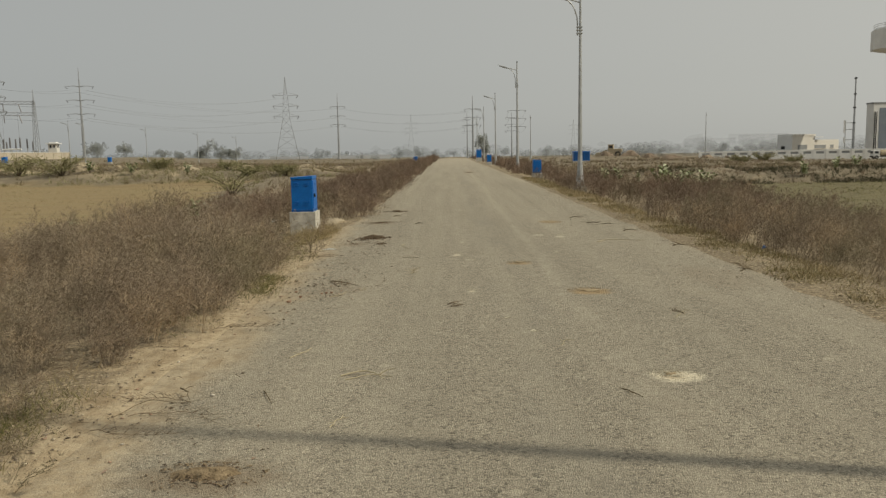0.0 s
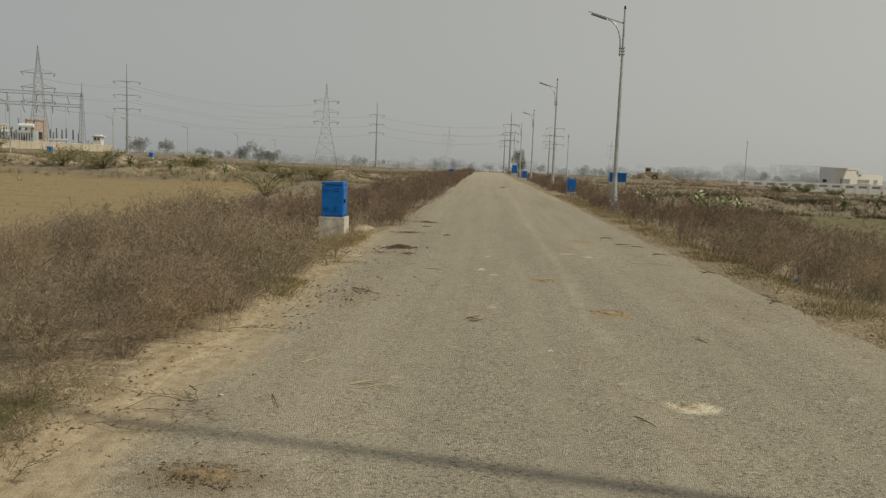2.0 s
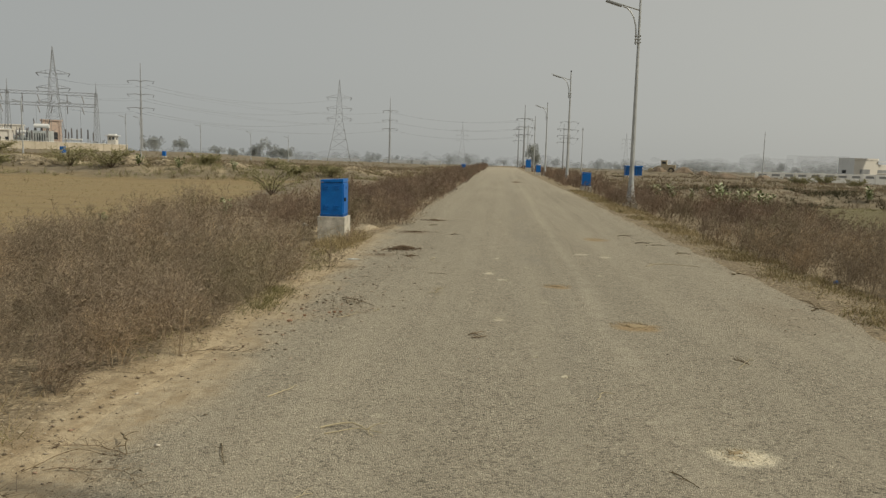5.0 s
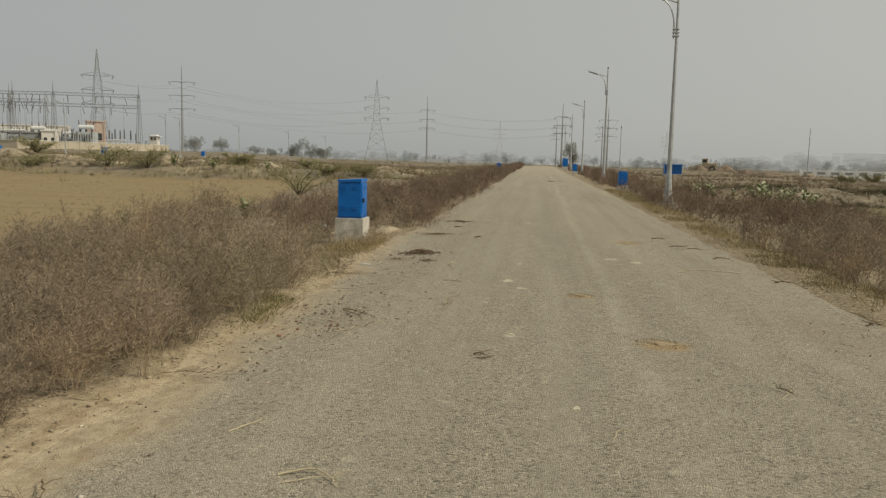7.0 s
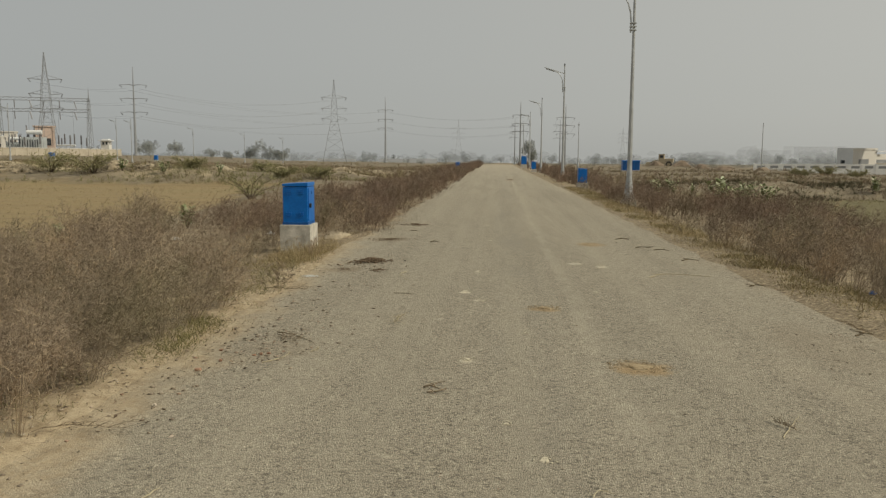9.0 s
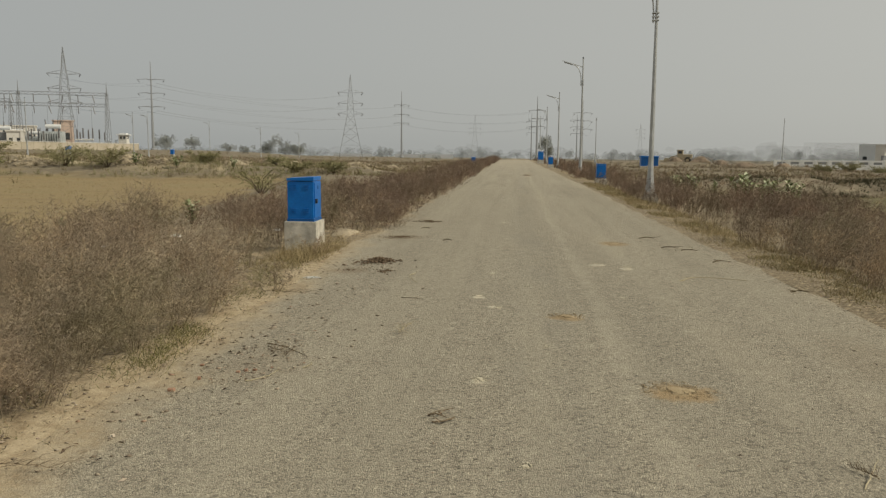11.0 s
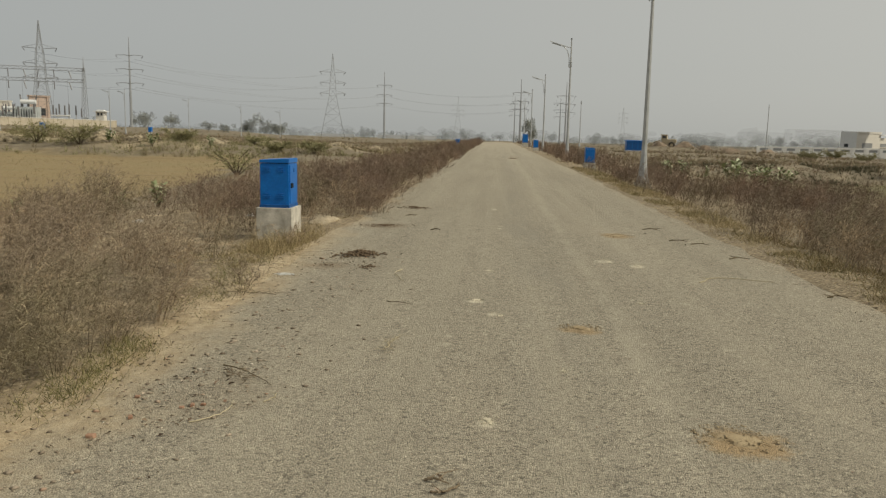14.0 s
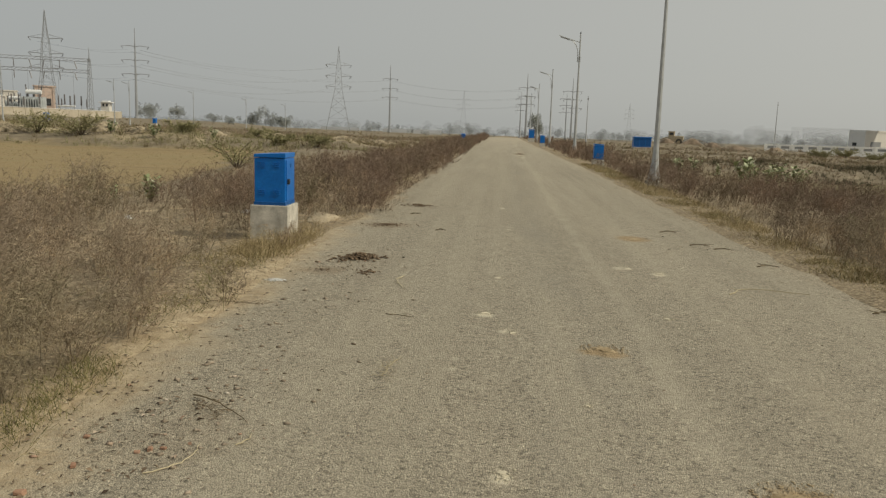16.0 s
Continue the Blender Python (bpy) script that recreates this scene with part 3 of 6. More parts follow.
# ---- street lamps ----
def street_lamp():
    lamp = thing("street_lamp", "tall galvanised street lamp with a curved bracket arm over the road", "street lamp", Matrix(), "street lamps")
    part("plinth", block(BM(), -0.27, 0.27, -0.27, 0.27, -0.4, 0.16, 0.02), M_CONCRETE, lamp, "weathered concrete plinth")
    bm = BM()
    tube(bm, [(0, 0, 0.16), (0, 0, 0.24), (0, 0, 0.5), (0, 0, 0.95), (0, 0, 1.5), (0, 0, 8.55)], [0.235, 0.225, 0.165, 0.115, 0.095, 0.04], 8)
    part("pole", bm, M_STEEL, lamp)
    part("cap", tube(BM(), [(0, 0, 8.5), (0, 0, 8.62)], [0.055, 0.03], 8), M_DARK, lamp, "dark finial cap")
    for z in (6.62, 6.75, 6.88):
        part("clamp", block(BM(), -0.16, 0.09, -0.07, 0.07, z, z + 0.045, 0.01), M_STEEL, lamp)
    arc = [(-0.12, 0, 6.55), (-0.12, 0, 7.0)]
    arc += [(-0.12 - 0.62 * (1 - math.cos(a)), 0, 7.0 + 1.06 * math.sin(a)) for a in (0.3, 0.6, 0.9, 1.2, 1.5)]
    part("curved_bracket", tube(BM(), arc, 0.028, 6), M_STEEL, lamp)
    part("arm", tube(BM(), [(0, 0, 7.9), (-1.5, 0, 8.36)], [0.03, 0.022], 6), M_STEEL, lamp)
    head = part("lamp_head", block(BM(), -1.42, -0.75, -0.1, 0.1, -0.09, -0.03, 0.015), M_GREY, lamp, "flat grey lamp head")
    head.matrix_basis = pose(0, 0, 7.9, 0, 17, 0)
    return lamp


def stand(x, y, sink=0.0, turn=0.0, scale=1.0):
    return pose(x, y, float(land(x, y)) - sink, 0, 0, turn) @ Matrix.Scale(scale, 4)


first = street_lamp()
first.matrix_basis = pose(5.5, 32.98, -0.13)
for x, y, turn in ((5.5, 2.08, 0), (5.14, 61.6, 0), (5.2, 94.9, 0), (4.97, 125, 0), (4.86, 156, 0), (-70.6, 112, 0), (-73.0, 149, 0), (-71.5, 152, 0), (-73, 187, 0), (-72, 222, 0), (-71, 258, 0), (15.2, 154, 85), (46.7, 146, 250)):
    copy_thing(first, stand(x, y, 0, turn))


# ---- feeder pillars ----
def feeder_pillar():
    box = thing("feeder_pillar", "bright blue steel feeder pillar on a whitewashed concrete plinth", "electric cabinet", Matrix(), "feeder pillars")
    part("plinth", block(BM(), -0.29, 0.29, -0.31, 0.31, -0.3, 0.42, 0.012), M_CONCRETE, box, "stained whitewashed concrete plinth")
    body = part("body", block(BM(), -0.235, 0.235, -0.26, 0.26, 0.42, 1.13, 0.006), M_BLUE, box)
    bm = BM()
    r = bmesh.ops.create_cube(bm, size=1, matrix=Matrix.Translation((0, 0, 1.17)) @ Matrix.Diagonal((0.485, 0.545, 0.06, 1)))
    for v in r["verts"]:
        if v.co.z > 1.17:
            v.co.z += 0.014 * v.co.x / 0.26
    bmesh.ops.bevel(bm, geom=bm.edges[:], offset=0.005, segments=1, affect="EDGES")
    part("roof", bm, M_BLUE, box)
    part("skirt", block(BM(), -0.245, 0.245, -0.27, 0.27, 0.42, 0.47, 0.004), M_BLUE_TRIM, box)
    # louvres on the broad side, door with lock on the road side
    for x in (-0.12, 0.11):
        for z in (0.58, 1.0):
            for k in range(3):
                part("louvre", block(BM(), x - 0.05, x + 0.05, -0.272, -0.258, z + k * 0.03, z + k * 0.03 + 0.014, 0.003), M_BLUE, body)
    door = part("door", block(BM(), 0.233, 0.25, -0.22, 0.22, 0.49, 1.105, 0.004), M_BLUE, box)
    part("lock", block(BM(), 0.25, 0.285, -0.20, -0.14, 0.74, 0.82, 0.008), M_DARK, door, "dark padlocked latch")
    part("lock_plate", block(BM(), 0.249, 0.255, -0.03, 0.03, 0.99, 1.05, 0.003), M_BLUE_TRIM, door)
    return box


pillar = feeder_pillar()
pillar.matrix_basis = pose(-3.33, 16.5, 0.0)
for x, y, turn, k in ((4.98, 45.6, 180, 1.0), (-4.3, 90, 0, 1.0), (4.0, 86, 180, 1.0), (3.75, 113, 180, 1.5), (-72.0, 99, 90, 1.35), (-72.0, 125, 90, 1.35), (-71.6, 163, 90, 1.3)):
    copy_thing(pillar, stand(x, y, 0.08, turn, k))


def kiosk(w, d, h, m):
    k = thing("transformer_kiosk", "blue steel transformer kiosk standing in the weeds", "electric cabinet", m, "kiosks")
    part("plinth", block(BM(), -w / 2 - 0.1, w / 2 + 0.1, -d / 2 - 0.1, d / 2 + 0.1, -0.4, 0.3, 0.02), M_CONCRETE, k)
    part("body", block(BM(), -w / 2, w / 2, -d / 2, d / 2, 0.3, h - 0.12, 0.02), M_BLUE, k)
    part("roof", block(BM(), -w / 2 - 0.08, w / 2 + 0.08, -d / 2 - 0.08, d / 2 + 0.08, h - 0.12, h, 0.02), M_BLUE, k)
    for i in range(max(2, int(w / 0.7))):
        s = w / max(2, int(w / 0.7))
        part("door", block(BM(), -w / 2 + i * s + 0.04, -w / 2 + (i + 1) * s - 0.04, -d / 2 - 0.02, -d / 2, 0.4, h - 0.2, 0.006), M_BLUE_TRIM, k)


kiosk(2.1, 1.3, 1.55, stand(17.0, 104))


# ---- overhead lines ----
def strut(bm, a, b, r):
    tube(bm, [a, b], r, 4)


def lattice_tower(name, label, h, base, waist, waist_z, arms, arm_len, m, group, steel):
    t = thing(name, label, "pylon", m, group)
    k = float(fall(m.translation.x, m.translation.y))
    h, waist_z, arms = h + k, waist_z + k, [a + k for a in arms]
    body = BM()
    half = lambda z: (base + (waist - base) * z / waist_z) / 2 if z < waist_z else waist / 2 * (1 - 0.35 * (z - waist_z) / (arms[0] - waist_z)) if z <= arms[0] + 0.1 else waist * 0.26 * max(0.06, 1 - (z - arms[0]) / (h - arms[0]))
    corners = lambda z: [(sx * half(z), sy * half(z), z) for sx, sy in ((1, 1), (-1, 1), (-1, -1), (1, -1))]
    levels = [0, waist_z * 0.3, waist_z * 0.55, waist_z * 0.78, waist_z]
    z = waist_z
    while z < h - 1.5:
        z += max(1.6, 2.2 * half(z))
        levels.append(min(z, h))
    for z0, z1 in zip(levels, levels[1:]):
        c0, c1 = corners(z0), corners(z1)
        for i in range(4):
            j = (i + 1) % 4
            strut(body, c0[i], c1[i], 0.09)
            strut(body, c0[i], c1[j], 0.045)
            strut(body, c0[j], c1[i], 0.045)
            strut(body, c1[i], c1[j], 0.045)
    part("lattice_body", body, steel, t)
    for z in arms:
        for s in (1, -1):
            bm = BM()
            w = half(z)
            tip = (s * arm_len, 0, z + 0.3)
            for a in ((s * w, w, z), (s * w, -w, z), (s * w, 0, z + 1.7)):
                strut(bm, a, tip, 0.08)
            for u in (0.3, 0.6):
                strut(bm, (s * (w + (arm_len - w) * u), w * (1 - u), z + 0.3 * u), (s * (w + (arm_len - w) * u), 0, z + 1.7 - 1.4 * u), 0.05)
                strut(bm, (s * (w + (arm_len - w) * u), w * (1 - u), z + 0.3 * u), (s * (w + (arm_len - w) * u), -w * (1 - u), z + 0.3 * u), 0.05)
            arm = part("cross_arm", bm, steel, t)
            part("insulator", tube(BM(), [(s * arm_len, 0, z + 0.3), (s * (arm_len - 0.9), 1.0, z - 1.0)], 0.14, 5), M_INSUL, arm, "brown insulator string")
    return t


def monopole(h, arms, arm_len, m, label="tall tapered steel monopole carrying three pairs of cross arms"):
    t = thing("power_monopole", label, "power pole", m, "monopoles")
    k = float(fall(m.translation.x, m.translation.y))
    h, arms = h + k, [a + k for a in arms]
    part("footing", tube(BM(), [(0, 0, -0.6), (0, 0, 0.8), (0, 0, 1.3)], [1.1, 1.1, 0.9], 10), M_GREY, t)
    part("shaft", tube(BM(), [(0, 0, 0.8), (0, 0, h * 0.3), (0, 0, h * 0.8), (0, 0, h)], [0.62, 0.5, 0.24, 0.1], 10), M_LATTICE, t)
    for z in arms:
        for s in (1, -1):
            arm = part("cross_arm", tube(BM(), [(0, 0, z), (s * arm_len * 0.35, 0, z + 0.35), (s * arm_len, 0, z + 0.1)], [0.2, 0.15, 0.08], 5), M_LATTICE, t)
            part("insulator", tube(BM(), [(s * arm_len * 0.97, 0, z + 0.05), (s * arm_len * 0.85, 0.6, z - 0.9)], 0.11, 5), M_INSUL, arm)
    return t


def at(bearing, d):
    return 0.2 + bearing * d, 4.5 + d


def base(x, y, turn=0):
    return stand(x, y, 0.2, turn)


x1, y1 = at(-0.596, 330)
lattice_tower("lattice_pylon", "large grey lattice steel pylon behind the substation wall", 44.5, 9.0, 4.2, 18, [32.1, 25.8, 19.8], 6.8, base(x1, y1, 20), "lattice pylons", M_LATTICE)
x3, y3 = at(-0.2125, 413)
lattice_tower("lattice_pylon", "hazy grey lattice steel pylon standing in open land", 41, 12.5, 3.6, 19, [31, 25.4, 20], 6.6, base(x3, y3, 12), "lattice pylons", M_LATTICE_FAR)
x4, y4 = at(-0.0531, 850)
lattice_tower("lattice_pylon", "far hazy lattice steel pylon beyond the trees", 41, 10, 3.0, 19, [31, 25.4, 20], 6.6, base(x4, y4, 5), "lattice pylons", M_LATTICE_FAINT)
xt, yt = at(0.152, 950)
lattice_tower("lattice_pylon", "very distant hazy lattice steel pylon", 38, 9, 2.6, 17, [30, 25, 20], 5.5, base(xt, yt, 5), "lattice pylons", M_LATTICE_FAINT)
xm, ym = at(-0.477, 325)
monopole(37, [29.4, 23.7, 18.0], 5.6, base(xm, ym, 15))
xn, yn = at(-0.1465, 440)
monopole(34, [26.4, 21.2, 16.4], 4.3, base(xn, yn, 10))
xr, yr = at(0.0252, 400)
monopole(29.5, [22.5, 18.3, 14.4], 4.2, base(xr, yr, 0))
xs2, ys2 = at(0.018, 640)
monopole(32, [26, 21.5, 17], 4.4, base(xs2, ys2, 0))
xq, yq = at(0.0813, 470)
monopole(33, [25, 20.3, 15.5], 5.6, base(xq, yq, 0))
xv, yv = at(0.0745, 600)
monopole(30, [26, 21, 16], 5.2, base(xv, yv, 0))


def span(a, b, heights_a, heights_b, arm, sag):
    line = thing("power_line", "thin sagging overhead conductors between the pylons", "power line", Matrix(), "power lines")
    a, b = Vector((*a, 0)), Vector((*b, 0))
    side = (b - a).cross(Vector((0, 0, 1))).normalized()
    for za, zb in zip(heights_a, heights_b):
        for s in (1, -1):
            pts = []
            for k in range(17):
                u = k / 16
                p = a.lerp(b, u) + side * s * arm
                p.z = za + (zb - za) * u - 4 * sag * u * (1 - u)
                pts.append(p)
            part("wire", tube(BM(), pts, 0.04, 3), M_WIRE, line)


G1, G3, GM, GN, GR = (float(land(*p) + fall(*p)) for p in ((x1, y1), (x3, y3), (xm, ym), (xn, yn), (xr, yr)))
span((x1, y1), (xm, ym), [30.2 + G1, 23.8 + G1, 17.9 + G1], [27.5 + GM, 21.8 + GM, 16.2 + GM], 5.5, 1.5)
span((xm, ym), (x3, y3), [27.5 + GM, 21.8 + GM, 16.2 + GM], [30 + G3, 24.5 + G3, 19 + G3], 5.0, 4.5)
span((xm, ym), (xn, yn), [27.5 + GM, 21.8 + GM, 16.2 + GM], [25.5 + GN, 20.4 + GN, 15.6 + GN], 4.5, 5.0)
span((xn, yn), (xr, yr), [25.5 + GN, 20.4 + GN, 15.6 + GN], [21.6 + GR, 17.5 + GR, 13.6 + GR], 4.0, 3.0)
span((xq, yq), (xv, yv), [24, 19.4, 14.6], [25, 20, 15], 5.2, 2.0)
span((xr, yr), (xs2, ys2), [21.6, 17.4, 13.5], [25, 20.5, 16], 4.0, 2.5)


# ---- the substation on the left ----
SUB = 1.2


def boundary_wall():
    w = thing("boundary_wall", "long plastered substation boundary wall with coping", "wall", Matrix(), "", "structure")
    y = 203.0
    while y < 292:
        part("panel", block(BM(), -143.15, -142.9, y, y + 5.6, -0.5, 3.55), M_WALL, w)
        part("pier", block(BM(), -143.2, -142.8, y + 5.6, y + 5.95, -0.5, 3.65), M_WALL, w)
        y += 5.95
    x = -143.2
    while x > -225:
        part("panel", block(BM(), x - 5.6, x, 202.9, 203.15, -0.5, 3.55), M_WALL, w)
        part("pier", block(BM(), x - 5.95, x - 5.6, 202.8, 203.2, -0.5, 3.65), M_WALL, w)
        x -= 5.95
    part("coping", block(BM(), -143.25, -142.75, 202.7, 292, 3.65, 3.78), M_CREAM, w)
    part("coping", block(BM(), -226, -143.25, 202.7, 203.25, 3.65, 3.78), M_CREAM, w)


boundary_wall()


def watch_hut(x, y):
    h = thing("watch_tower", "small cream watch tower with an overhanging roof slab", "watch tower", pose(x, y, SUB, 0, 0, 8))
    part("tower", block(BM(), -1.5, 1.5, -1.5, 1.5, -0.8, 5.6, 0.03), M_CREAM, h)
    part("roof", block(BM(), -2.2, 2.2, -2.2, 2.2, 5.6, 5.85, 0.03), M_WHITE, h)
    part("parapet", block(BM(), -1.2, 1.2, -1.2, 1.2, 5.85, 6.3, 0.03), M_WHITE, h)
    for x0 in (-0.9, 0.35):
        part("window", block(BM(), x0, x0 + 0.6, -1.53, -1.49, 4.2, 5.2), M_GLASS, h)
        part("window", block(BM(), 1.49, 1.53, x0, x0 + 0.6, 4.2, 5.2), M_GLASS, h)


watch_hut(-148.0, 291.0)


def portal_column(x, y, h):
    c = thing("gantry_column", "slender grey lattice gantry column in the substation", "gantry", pose(x, y, SUB), "gantry columns")
    bm = BM()
    k = 12
    for i in range(k):
        z0, z1 = h * 0.84 * i / k, h * 0.84 * (i + 1) / k
        r0, r1 = 1.0 - 0.65 * i / k, 1.0 - 0.65 * (i + 1) / k
        sq0 = [(a * r0, b * r0, z0) for a, b in ((1, 1), (-1, 1), (-1, -1), (1, -1))]
        sq1 = [(a * r1, b * r1, z1) for a, b in ((1, 1), (-1, 1), (-1, -1), (1, -1))]
        for i0 in range(4):
            strut(bm, sq0[i0], sq1[i0], 0.1)
            strut(bm, sq0[i0], sq1[(i0 + 1) % 4], 0.05)
    part("lattice", bm, M_LATTICE, c)
    part("peak", tube(BM(), [(0, 0, h * 0.8), (0, 0, h)], [0.3, 0.06], 5), M_LATTICE, c)


def beam(x0, y0, x1, y1, z, hang):
    g = thing("gantry_beam", "grey lattice gantry beam with hanging insulator strings", "gantry", Matrix(), "gantry beams")
    bm = BM()
    a, b = Vector((x0, y0, z)), Vector((x1, y1, z))
    up = Vector((0, 0, 1.1))
    n = max(4, int((b - a).length / 2.2))
    strut(bm, a, b, 0.11)
    strut(bm, a + up, b + up, 0.11)
    for i in range(n):
        p, q = a.lerp(b, i / n), a.lerp(b, (i + 1) / n)
        strut(bm, p, q + up, 0.06)
        strut(bm, p, p + up, 0.05)
    part("lattice", bm, M_LATTICE, g)
    for i in range(1, hang):
        p = a.lerp(b, i / hang)
        part("insulator", tube(BM(), [p, p - Vector((0.5 - (i % 3) * 0.8, 0.3, 2.9))], 0.17, 5), M_INSUL, g)
        part("dropper", tube(BM(), [p - Vector((0.5, 0.3, 2.9)), p - Vector((0.2, 0.8, 14))], 0.05, 3), M_LATTICE, g)


def sub_at(px, d):
    """A place in the substation from its pixel column in the camera's view and an assumed distance."""
    b = -0.4765 - (378 - px) * 0.00083
    return 0.25 + b * d, 3.6 + d


cols = [(-25, 285), (15, 288), (35, 285), (79, 300), (85, 286), (143, 305), (157, 288), (305, 300)]
for px, d in cols:
    portal_column(*sub_at(px, d), 26.5 if px != 143 else 23.5)
for (pa, da), (pb, db) in (((-25, 285), (35, 285)), ((35, 285), (85, 286)), ((85, 286), (157, 288)), ((157, 288), (305, 300))):
    for z in (22.3, 18.0):
        beam(*sub_at(pa, da), *sub_at(pb, db), z, 6)
beam(*sub_at(15, 300), *sub_at(143, 305), 20.5, 12)
beam(*sub_at(79, 300), *sub_at(85, 286), 19.0, 3)


def hall(px0, px1, d, top, mat, label, openings):
    (xa, ya), (xb, yb) = sub_at(px0, d), sub_at(px1, d)
    w, h = xb - xa, top - SUB
    b = thing("substation_building", label, "building", pose(xa, ya, SUB, 0, 0, 30), "substation buildings")
    part("wall", block(BM(), 0, w, 0, 9, -1, h), mat, b)
    part("roof", block(BM(), -0.4, w + 0.4, -0.4, 9.4, h, h + 0.5), mat, b, "projecting roof band")
    part("pilaster", block(BM(), w - 0.9, w + 0.05, -0.35, 0, -1, h), mat, b)
    for u0, u1, z0, z1 in openings:
        win = part("window", block(BM(), w * u0, w * u1, -0.06, 0.05, h * z0, h * z1), M_GLASS, b)
        part("sill", block(BM(), w * u0 - 0.1, w * u1 + 0.1, -0.25, 0.0, h * z0 - 0.2, h * z0), mat, win)


hall(-60, 30, 300, 16.0, M_PINK, "pink rendered control building behind the wall", [(0.1, 0.9, 0.55, 0.72), (0.1, 0.4, 0.1, 0.35), (0.5, 0.9, 0.1, 0.35)])
hall(213, 243, 330, 13.6, M_PINK, "small pink rendered building inside the substation", [(0.15, 0.8, 0.35, 0.6)])
hall(133, 157, 265, 7.6, M_CREAM, "low cream guard building inside the wall", [(0.15, 0.35, 0.35, 0.65), (0.6, 0.8, 0.35, 0.65)])
hall(98, 134, 268, 7.0, M_GREY, "low grey shed inside the substation wall", [(0.2, 0.7, 0.2, 0.6)])
hall(60, 165, 345, 12.0, M_CREAM, "long pale switchgear hall behind the yard", [(0.05, 0.3, 0.4, 0.7), (0.4, 0.6, 0.4, 0.7)])


def transformer(px, d, s=1.0):
    x, y = sub_at(px, d)
    t = thing("transformer", "grey power transformer with fins, bushings and a conservator tank", "transformer", pose(x, y, SUB, 0, 0, 15) @ Matrix.Scale(s, 4), "transformers")
    part("tank", block(BM(), -3, 3, -1.6, 1.6, 0, 5.2, 0.1), M_YARD, t)
    for i in range(9):
        part("radiator_fin", block(BM(), -2.8 + i * 0.66, -2.5 + i * 0.66, -2.6, -1.6, 1.0, 4.8), M_YARD, t)
    part("conservator", tube(BM(), [(-1.8, 0, 6.6), (2.2, 0, 6.6)], 0.62, 12), M_GREY_PALE, t, "pale conservator cylinder")
    for i in range(3):
        part("bushing", tube(BM(), [(-1.6 + i * 1.6, 0.5, 5.2), (-2.2 + i * 2.2, 1.0, 8.6)], [0.34, 0.14], 7), M_INSUL, t, "dark brown bushing")


for px, d, s in ((52, 285, 1.15), (128, 282, 1.2), (212, 292, 1.35), (12, 280, 1.0), (180, 300, 1.0), (90, 300, 1.1), (-20, 282, 1.1), (150, 296, 1.1)):
    transformer(px, d, s)


def post(px, d, h):
    x, y = sub_at(px, d)
    p = thing("insulator_post", "dark post insulator on a steel stand", "insulator post", pose(x, y, SUB), "insulator posts")
    part("stand", tube(BM(), [(0, 0, -0.5), (0, 0, h * 0.55)], 0.14, 5), M_STEEL, p)
    part("insulator", tube(BM(), [(0, 0, h * 0.55), (0, 0, h)], [0.32, 0.24], 7), M_INSUL, p)


for px, d, h in ((253, 300, 8), (258, 306, 7), (263, 298, 8.5), (272, 300, 8), (279, 303, 8.6), (290, 300, 8), (299, 305, 7), (170, 285, 7), (188, 290, 8), (196, 284, 7), (5, 282, 8.5), (20, 279, 8.5), (95, 284, 8), (108, 282, 8.5), (30, 284, 8), (42, 290, 7.5), (66, 288, 8), (72, 294, 7), (116, 286, 8), (140, 290, 8), (164, 282, 7), (176, 292, 8), (201, 296, 7.5), (222, 288, 8), (226, 300, 7)):
    post(px, d, h)
bus = thing("busbar", "pale tubular busbar on supports across the switchyard", "busbar")
for pa, pb, d, z in ((35, 107, 278, 8.0), (250, 280, 296, 5.2)):
    (xa, ya), (xb, yb) = sub_at(pa, d), sub_at(pb, d)
    part("pipe", tube(BM(), [(xa, ya, z), (xb, yb, z)], 0.28, 7), M_WHITE, bus)
    for u in (0.1, 0.5, 0.9):
        part("support", tube(BM(), [(xa + (xb - xa) * u, ya + (yb - ya) * u, 0.3), (xa + (xb - xa) * u, ya + (yb - ya) * u, z)], 0.12, 5), M_STEEL, bus)


# ---- the estate on the right ----
def precast_wall():
    w = thing("precast_wall", "pale precast wall with a dark slot in every panel", "wall", pose(62.8, 202, -1.75, 0, 0, -3), "", "structure")
    for i in range(17):
        x = i * 3.15
        for part_x0, part_x1, z0, z1 in ((0.3, 3.15, -1.0, 0.85), (0.3, 3.15, 1.45, 1.85), (0.3, 0.75, 0.85, 1.45), (2.7, 3.15, 0.85, 1.45)):
            part("panel", block(BM(), x + part_x0, x + part_x1, -0.06, 0.06, z0, z1), M_WHITE, w)
        part("grille", block(BM(), x + 0.75, x + 2.7, 0.02, 0.05, 0.85, 1.45), M_GREY, w, "dark recessed grille")
        part("post", block(BM(), x, x + 0.3, -0.12, 0.12, -1.0, 1.98), M_WHITE, w)


precast_wall()


